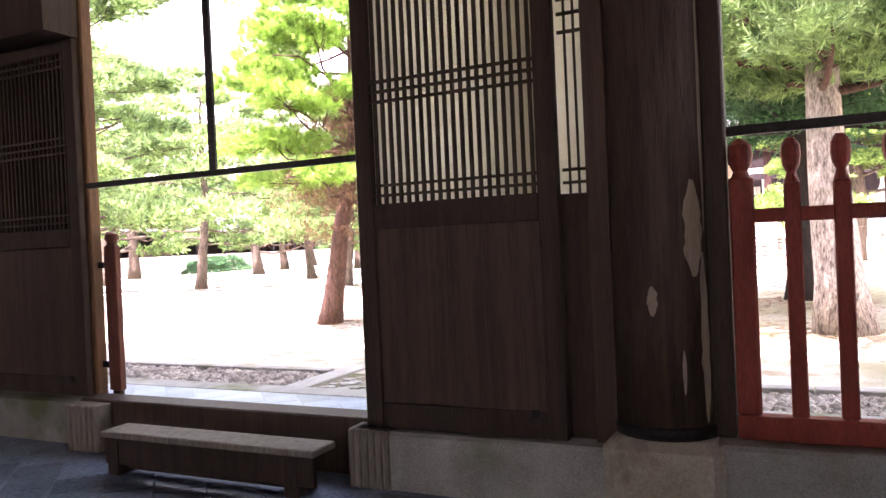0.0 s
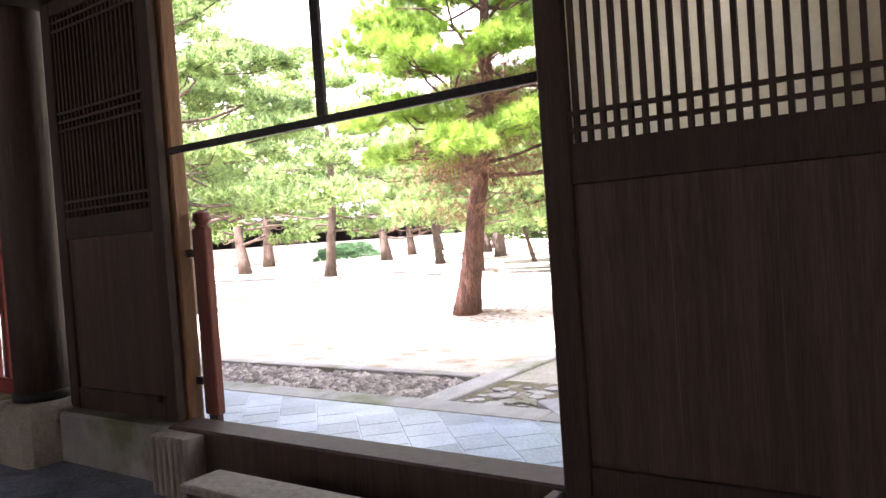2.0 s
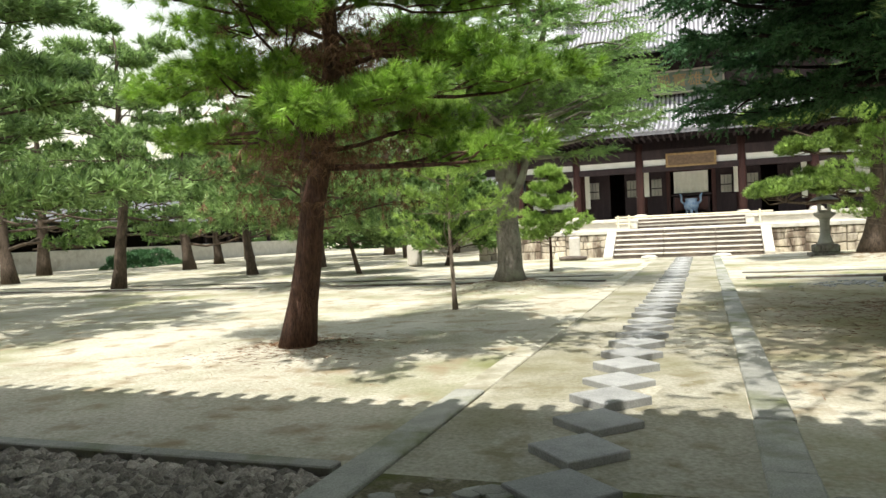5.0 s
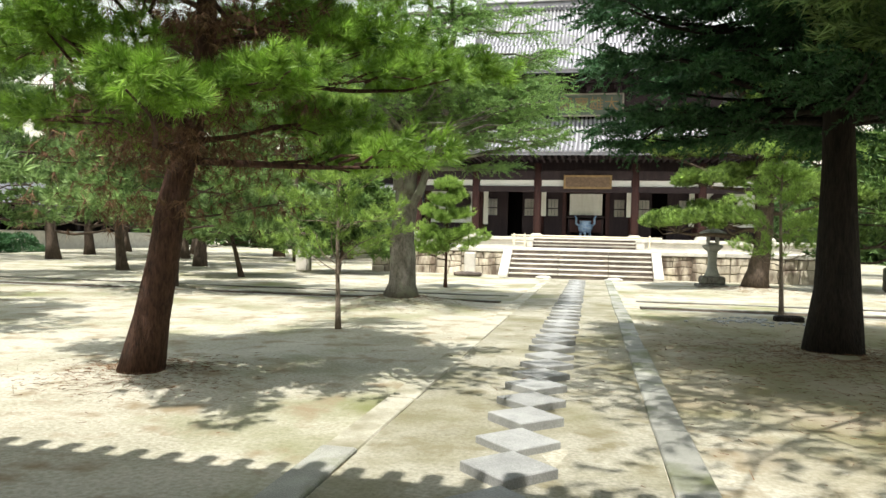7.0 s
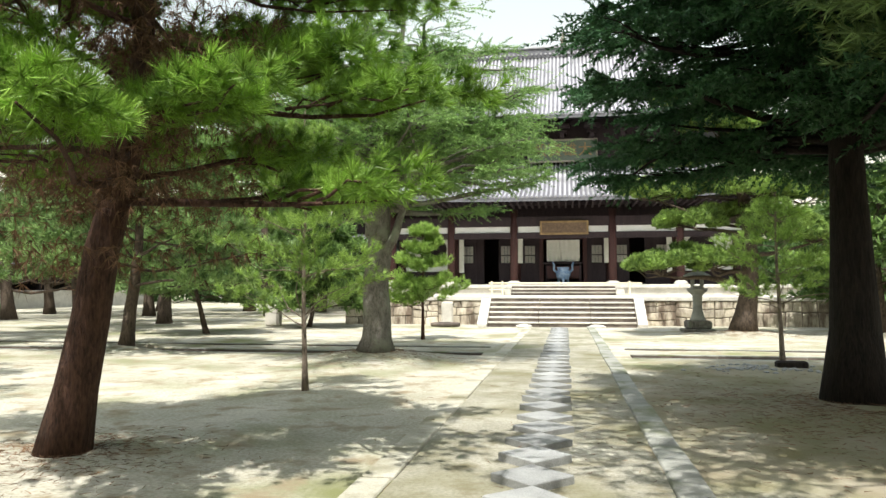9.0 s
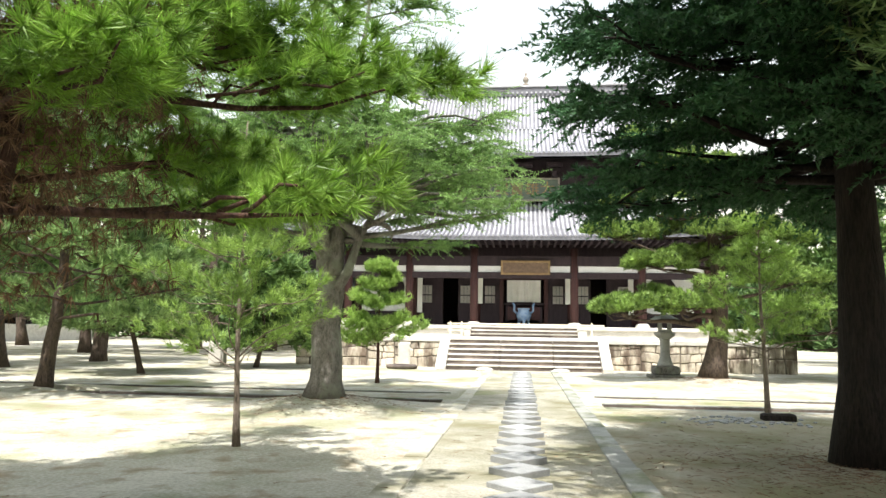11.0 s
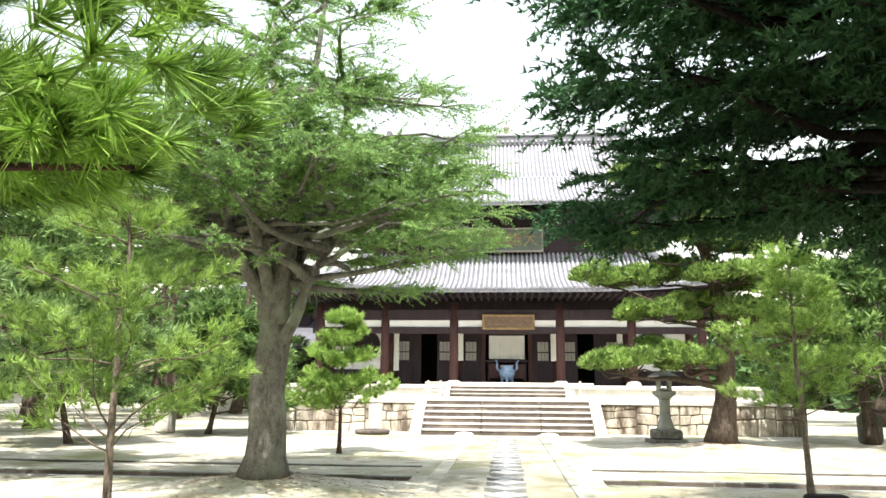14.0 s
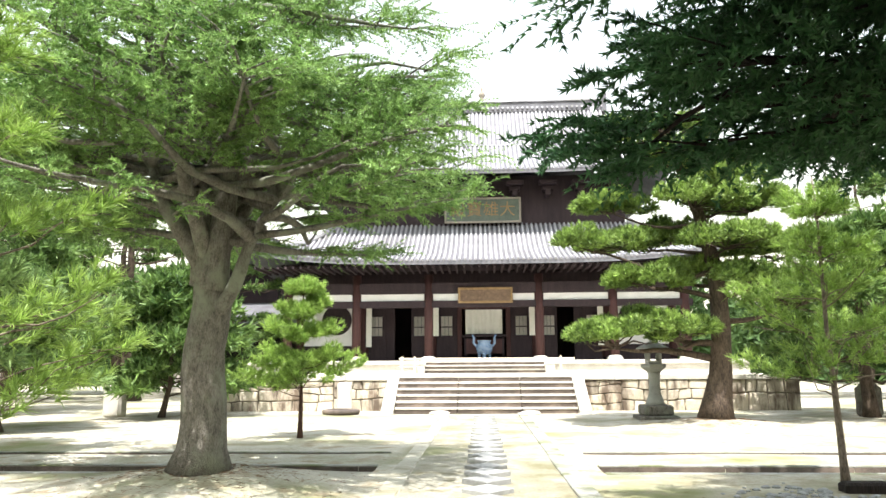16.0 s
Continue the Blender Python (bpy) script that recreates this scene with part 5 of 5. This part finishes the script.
def leafy_mass(name, label, blobs, size, per_area, mat, seed, category):
    """Clumps of leaves over rounded masses; blobs: centre and radii."""
    rng = np.random.default_rng(seed)
    pts, dirs = [], []
    for cx, cy, cz, rx, ry, rz in blobs:
        n = int(per_area * 2 * math.pi * (rx * ry + rx * rz + ry * rz) / 1.5)
        d = rng.normal(0, 1, (n, 3))
        d /= np.linalg.norm(d, axis=1)[:, None]
        d[:, 2] = np.abs(d[:, 2]) * 1.0 - 0.25
        bumps = 1 + 0.16 * np.sin(d[:, 0] * 7 + cx) * np.cos(d[:, 1] * 6 + cy) + 0.12 * np.sin(d[:, 2] * 11 + cx)
        p = np.array([cx, cy, cz]) + d * np.array([rx, ry, rz]) * (bumps * rng.uniform(0.8, 1.05, n))[:, None]
        pts.append(p)
        dirs.append(d)
    pts, dirs = np.concatenate(pts), np.concatenate(dirs)
    holder = thing(name, label, category, tuple(float(v) for v in (blobs[0][0], blobs[0][1], 0)), kind="stuff")
    needle_part("foliage", blades(pts, dirs + np.array([0, 0, 0.3]), size, size * 0.55, 2, 0.7, rng), mat, holder)
    return holder


leafy_mass("clipped_hedge", "low dark clipped hedge at the yard's far side", [(-41.5, 46.5, 0.3, 1.3, 2.6, 1.3), (-40.8, 43.8, 0.25, 1.2, 2.0, 1.1)], 0.16, 90, DARK_LEAF, 3, "hedge")
rr = random.Random(9)
woods = []
for k in range(30):
    x = -100 + 5.2 * k
    woods.append((x, 88 + rr.uniform(-6, 10), 2 + rr.uniform(0, 2), rr.uniform(4.5, 7), 5, (rr.uniform(8, 13) if x < -16 or x > 12 else 7)))
for k in range(16):
    woods.append((-62 - rr.uniform(0, 10), 5 + 5.4 * k, 2, 5, rr.uniform(4, 6), rr.uniform(12, 17)))
for k in range(14):
    woods.append((28 + rr.uniform(0, 8), 14 + 5.4 * k, 2, 5, rr.uniform(4, 6), rr.uniform(8, 12)))
leafy_mass("far_woods", "dense green woods closing the yard behind the halls", woods, 0.9, 2.3, FAR_LEAF, 5, "woods")
hills = [(-120, 260, -10, 110, 60, 48), (-10, 300, -10, 120, 60, 30), (110, 270, -10, 100, 60, 42), (-230, 190, -10, 80, 90, 44)]
leafy_mass("wooded_hill", "hazy wooded hills beyond the temple", hills, 3.6, 0.16, FAR_LEAF, 6, "hill")

# ---- small things before the hall ----
def lantern(x, y):
    t = thing("stone_lantern", "weathered stone lantern with a waisted shaft on a dark block", "lantern", (x, y, 0))
    part("base_block", Mesh().box(x - 0.55, x + 0.55, y - 0.55, y + 0.55, -0.02, 0.13, 0.03).box(x - 0.42, x + 0.42, y - 0.42, y + 0.42, 0.13, 0.42, 0.05), CEDAR_BARK, t, "dark weathered base block")
    part("shaft", Mesh().turned(x, y, [(0.30, 0.42), (0.25, 0.5), (0.17, 0.75), (0.155, 1.0), (0.17, 1.25), (0.2, 1.34)], 14), GRANITE, t, smooth=True)
    part("platform", Mesh().turned(x, y, [(0.2, 1.34), (0.36, 1.48), (0.36, 1.56), (0.22, 1.58)], 6), GRANITE, t)
    part("sill", Mesh().box(x - 0.2, x + 0.2, y - 0.2, y + 0.2, 1.58, 1.66, 0.01), GRANITE, t)
    for dx in (-0.2, 0.12):
        for dy in (-0.2, 0.12):
            part("post", Mesh().box(x + dx, x + dx + 0.08, y + dy, y + dy + 0.08, 1.66, 1.88, 0.008), GRANITE, t)
    part("lintel", Mesh().box(x - 0.2, x + 0.2, y - 0.2, y + 0.2, 1.88, 1.95, 0.01), GRANITE, t)
    part("cap", Mesh().turned(x, y, [(0.46, 1.95), (0.48, 2.02), (0.3, 2.11), (0.12, 2.20), (0.08, 2.22), (0.1, 2.30), (0.03, 2.38)], 6), GRANITE, t)


lantern(1.36, 32.6)
post = thing("stone_pillar", "short pale stone pillar in the yard", "pillar", (-15.3, 34.2, 0))
part("shaft", Mesh().box(-15.6, -15.0, 33.95, 34.45, -0.02, 1.0, 0.08), PALE_STONE, post)
post = thing("stone_marker", "dark upright stone at the yard's edge", "stone", (7.9, 33.7, 0))
part("slab", Mesh().box(7.5, 8.2, 33.5, 33.9, -0.05, 0.95, 0.12), CEDAR_BARK, post)
trough = thing("stone_trough", "low round brown stone trough before the platform wall", "trough", (-8.2, 35.2, 0))
part("bowl", Mesh().turned(-8.2, 35.2, [(0.55, -0.02), (0.62, 0.05), (0.62, 0.14), (0.52, 0.16), (0.48, 0.1)], 16), RISER, trough, smooth=True)
tablet = thing("white_tablet", "pale upright stone tablet against the platform wall", "tablet", (-8.3, 36.3, 0))
part("slab", Mesh().box(-8.55, -8.05, 36.2, 36.4, 0.0, 1.0, 0.06), PALE_STONE, tablet)

burner = thing("incense_burner", "blue and white glazed incense burner with two handles", "burner", (HX + 0.0, 51.4, HZ))
part("bowl", Mesh().turned(HX, 51.4, [(0.2, 2.12), (0.36, 2.2), (0.46, 2.42), (0.44, 2.62), (0.34, 2.74), (0.38, 2.86), (0.40, 2.9), (0.33, 2.9)], 18), PORCELAIN, burner, smooth=True)
for s in (-1, 1):
    part("handle", Mesh().tube([(HX + s * 0.38, 51.4, 2.55), (HX + s * 0.58, 51.4, 2.75), (HX + s * 0.56, 51.4, 3.05), (HX + s * 0.66, 51.4, 3.22)], [0.07, 0.07, 0.065, 0.05], 8), PORCELAIN, burner, smooth=True)
for k in range(3):
    a = 2 * math.pi * k / 3 - math.pi / 2
    part("leg", Mesh().tube([(HX + 0.3 * math.cos(a), 51.4 + 0.3 * math.sin(a), 2.2), (HX + 0.36 * math.cos(a), 51.4 + 0.36 * math.sin(a), HZ)], [0.1, 0.075], 8), PORCELAIN, burner, smooth=True)
altar = thing("offering_table", "dark offering table behind the incense burner", "table", (HX, 52.2, HZ))
part("top", Mesh().box(HX - 1.25, HX + 1.25, 52.0, 52.5, 3.12, 3.24, 0.02), HALL_WOOD, altar)
for x in (-1.1, 1.0):
    part("leg", Mesh().box(HX + x, HX + x + 0.12, 52.2, 52.32, HZ, 3.12), HALL_WOOD, altar)
part("front_panel", Mesh().box(HX - 1.0, HX + 1.0, 52.12, 52.16, 2.2, 3.0), HALL_RED, altar)
barrier = thing("bamboo_barrier", "pale bamboo pole barrier across the upper steps", "barrier", (HX, 45.7, 1.19))
part("pole", Mesh().tube([(-7.5, 45.7, 1.86), (-3.5, 45.7, 1.85), (0.75, 45.7, 1.84)], [0.05, 0.05, 0.05], 8), BAMBOO, barrier, smooth=True)
for x in (-7.35, -6.75, 0.1):
    part("post", Mesh().tube([(x, 45.7, 1.19), (x, 45.7, 1.98)], [0.06, 0.05], 8), BAMBOO, barrier)
part("lower_pole", Mesh().tube([(-7.5, 45.7, 1.5), (-6.6, 45.7, 1.5)], [0.04, 0.04], 8), BAMBOO, barrier)
for x in (-4.95, -2.05):
    block = thing("kerb_block", "rounded stone at the foot of the stairs", "stone", (x, 35.0, 0), "stair foot stones")
    part("stone", Mesh().turned(x, 34.95, [(0.32, -0.02), (0.34, 0.05), (0.26, 0.1), (0.1, 0.12)], 12), PALE_STONE, block, smooth=True)
tub = thing("planting_block", "small dark block at the young pine's foot", "planter", (0.95, 20.6, 0))
part("block", Mesh().box(0.72, 1.28, 20.3, 20.55, -0.02, 0.16, 0.03), DARK_BARK, tub)

# ---- pieces: masonry, tiles, pebbles ----
rr = random.Random(12)


def masonry_stone(x0, x1, x2, x3, low, high):
    """A rough stone between the joints x0..x1 at its foot and x2..x3 at its head; low and high give the bed joints."""
    g = 0.009
    ring = [(x0 + g, low(x0) + g), ((x0 + x1) / 2, low((x0 + x1) / 2) + g), (x1 - g, low(x1) + g), ((x1 + x3) / 2 - g + rr.uniform(-0.015, 0.01), (low(x1) + high(x3)) / 2),
            (x3 - g, high(x3) - g), ((x2 + x3) / 2, high((x2 + x3) / 2) - g), (x2 + g, high(x2) - g), ((x0 + x2) / 2 + g + rr.uniform(-0.01, 0.015), (low(x0) + high(x2)) / 2)]
    c = (sum(p[0] for p in ring) / 8, sum(p[1] for p in ring) / 8)
    # blunt the corners
    ring = [(c[0] + (x - c[0]) * (rr.uniform(0.93, 0.99) if i % 2 == 0 else 1.0), c[1] + (z - c[1]) * (rr.uniform(0.90, 0.98) if i % 2 == 0 else 1.0)) for i, (x, z) in enumerate(ring)]
    y = rr.uniform(-0.025, 0.02)
    v = [(x, 0.1, z) for x, z in ring] + [(x, -0.01 + y, z) for x, z in ring]
    v += [(c[0] + (x - c[0]) * 0.9, -0.045 + y + rr.uniform(-0.008, 0.008), c[1] + (z - c[1]) * 0.86) for x, z in ring] + [(c[0], -0.055 + y, c[1])]
    f = [(i, 8 + i, 8 + (i + 1) % 8, (i + 1) % 8) for i in range(8)] + [(8 + i, 16 + i, 16 + (i + 1) % 8, 8 + (i + 1) % 8) for i in range(8)] + [(16 + i, 24, 16 + (i + 1) % 8) for i in range(8)]
    m = Mesh().add([(x - c[0], py, z - c[1]) for x, py, z in v], f)
    piece("wall_stone", m.data("wall_stone", WALL_STONE), low_terrace, (c[0], 36.83, c[1]))


for x0, x1 in ((-13.0, -6.86), (-0.1, 7.2)):
    start = x0
    while start < x1 - 0.1:
        end = start + rr.uniform(1.1, 2.0)
        if x1 - end < 0.7:
            end = x1
        courses = rr.choice((2, 3, 3, 4))
        cuts = sorted(rr.uniform(-0.06, 0.06) + 1.09 * i / courses for i in range(1, courses))
        beds = [-0.05] + cuts + [1.04]
        waves = [0.0] + [rr.uniform(0.02, 0.05) for i in cuts] + [0.0]
        lines = [(lambda x, z=z, a=a, p=rr.uniform(0, 6): z + a * math.sin(3.4 * x + p)) for z, a in zip(beds, waves)]
        for low, high in zip(lines, lines[1:]):
            x, lean = start, 0.0
            while x < end - 0.05:
                w = rr.uniform(0.3, 0.8)
                if end - x - w < 0.25:
                    w = end - x
                last = x + w > end - 0.01
                slant = 0.0 if last else rr.uniform(-0.07, 0.07)
                masonry_stone(x, x + w, x + lean, x + w + slant, low, high)
                x, lean = x + w, slant
        start = end

# slate tiles, laid diagonally on the terrace and straight inside
def tile_data(w, d, mat):
    return Mesh().box(-w / 2 + 0.004, w / 2 - 0.004, -d / 2 + 0.004, d / 2 - 0.004, -0.02, 0.0, 0.004).data("floor_tile", mat)


TILE = 0.308
s = TILE / math.sqrt(2)


def lay_tiles(owner, z, x0, x1, y0, y1, nx0, nx1, ny0, ny1, mat):
    """Diagonal square tiles: pieces inside the near stretch, the others joined, cut off at the edges."""
    far, td = Mesh(), tile_data(TILE, TILE, mat)
    span = int((x1 - x0 + y1 - y0) / TILE) + 30
    for i in range(-span, span):
        for j in range(-span, span):
            # rows run slantwise, each shifted by half a tile
            p, q = 0.26 + TILE * i, 7.2 + TILE * (j + 0.5 * (i % 2))
            x, y = (p - q) / math.sqrt(2), (p + q) / math.sqrt(2)
            if not (x0 + s < x < x1 - s and y0 - s < y < y1 + s):
                continue
            if nx0 < x < nx1 and ny0 < y < ny1 and y0 + s < y < y1 - s:
                piece("floor_tile", td, owner, (x, y, z), 45)
                continue
            k = s - 0.005
            ring = [(x, y - k), (x + k, y), (x, y + k), (x - k, y)]
            cut = []
            for lim, sign in ((y0, 1), (y1, -1)):
                cut = []
                for a, b in zip(ring, ring[1:] + ring[:1]):
                    ia, ib = sign * (a[1] - lim) >= 0, sign * (b[1] - lim) >= 0
                    if ia:
                        cut.append(a)
                    if ia != ib:
                        t = (lim - a[1]) / (b[1] - a[1])
                        cut.append((a[0] + (b[0] - a[0]) * t, lim))
                ring = cut
                if len(ring) < 3:
                    break
            if len(ring) >= 3:
                if nx0 < x < nx1 and ny0 - s < y < ny1 + s:
                    part("floor_tile", Mesh().add([(a, b, z) for a, b in ring], [tuple(range(len(ring)))]), mat, owner)
                else:
                    far.add([(a, b, z) for a, b in ring], [tuple(range(len(ring)))])
    part("outer_tiles", far, mat, owner, kind="stuff")


lay_tiles(terrace, 0.05, -16, 9, 4.09, 5.955, -8.4, -1.6, 4.1, 5.95, SLATE)
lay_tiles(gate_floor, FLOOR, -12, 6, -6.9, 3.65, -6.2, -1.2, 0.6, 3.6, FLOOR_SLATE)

# pebbles in the drip gutter
def pebbles(name, x0, x1, count, seed, lo, hi, y0=6.3, y1=7.2, z=-0.025):
    g = random.Random(seed)
    m = Mesh()
    for k in range(count):
        x, y, r = g.uniform(x0, x1), g.uniform(y0, y1), g.uniform(lo, hi)
        a, e, f = g.uniform(0, 6.3), g.uniform(0.6, 1.0), g.uniform(0.35, 0.7)
        ca, sa = math.cos(a), math.sin(a)
        v = []
        for u, w, h in ((1, 0, 0), (.45, .8, .1), (-.5, .75, 0), (-1, 0, .1), (-.4, -.8, 0), (.5, -.75, .1), (.3, .2, 1), (-.35, -.15, .9)):
            p, q = u * r * g.uniform(.85, 1.15), w * r * e
            v.append((x + ca * p - sa * q, y + sa * p + ca * q, z + h * r * f + 0.3 * r))
        m.add(v, [(0, 1, 6), (1, 2, 6), (2, 7, 6), (2, 3, 7), (3, 4, 7), (4, 5, 7), (5, 6, 7), (5, 0, 6)])
    return single(name, m, GRAVEL, "grey pebbles filling the drip gutter", "gravel", "stuff")


pebbles("gutter_pebbles", -12.5, -4.92, 5200, 2, 0.02, 0.075)
pebbles("gutter_pebbles", -2.16, 1.5, 2500, 3, 0.022, 0.06)
# flat broken stones where the path starts
g = random.Random(31)
flag = thing("broken_paving", "flat broken stones set in earth at the path's start", "paving", (AXIS, 6.8, 0), kind="structure")
for k in range(80):
    x, y = g.uniform(-4.5, -2.5), g.uniform(6.36, 7.15)
    if abs(x + 3.51) + abs(y - 6.48) < 0.36 or abs(x + 3.51) + abs(y - 7.18) < 0.36:
        continue
    r, c = g.uniform(0.035, 0.115), g.randint(5, 7)
    ring = [(x + r * g.uniform(.7, 1.2) * math.cos(2 * math.pi * i / c), y + 0.75 * r * g.uniform(.7, 1.2) * math.sin(2 * math.pi * i / c)) for i in range(c)]
    top = 0.012 + g.uniform(0, 0.018)
    v = [(a, b, -0.05) for a, b in ring] + [(a, b, top - 0.008) for a, b in ring] + [(x + (a - x) * .93, y + (b - y) * .93, top) for a, b in ring]
    part("flat_stone", Mesh().add(v, [(i, (i + 1) % c, c + (i + 1) % c, c + i) for i in range(c)] + [(c + i, c + (i + 1) % c, 2 * c + (i + 1) % c, 2 * c + i) for i in range(c)] + [tuple(range(2 * c, 3 * c))]), GRANITE, flag)
g = random.Random(33)
ring_stones = thing("stone_ring", "scatter of pale stones round the young pine", "stones", (0.3, 20.4, 0))
for k in range(130):
    x, y, r = 0.4 + g.gauss(0, 0.5), 20.3 + g.gauss(0, 0.28), g.uniform(0.02, 0.055)
    if abs(x - 1.0) < 0.4 and y > 20.2:
        continue
    part("stone", Mesh().turned(x, y, [(r, ground_height(x, y) - 0.02), (r * 1.1, ground_height(x, y) + r * 0.3), (r * 0.6, ground_height(x, y) + r * 0.6)], 6), SLAB, ring_stones)
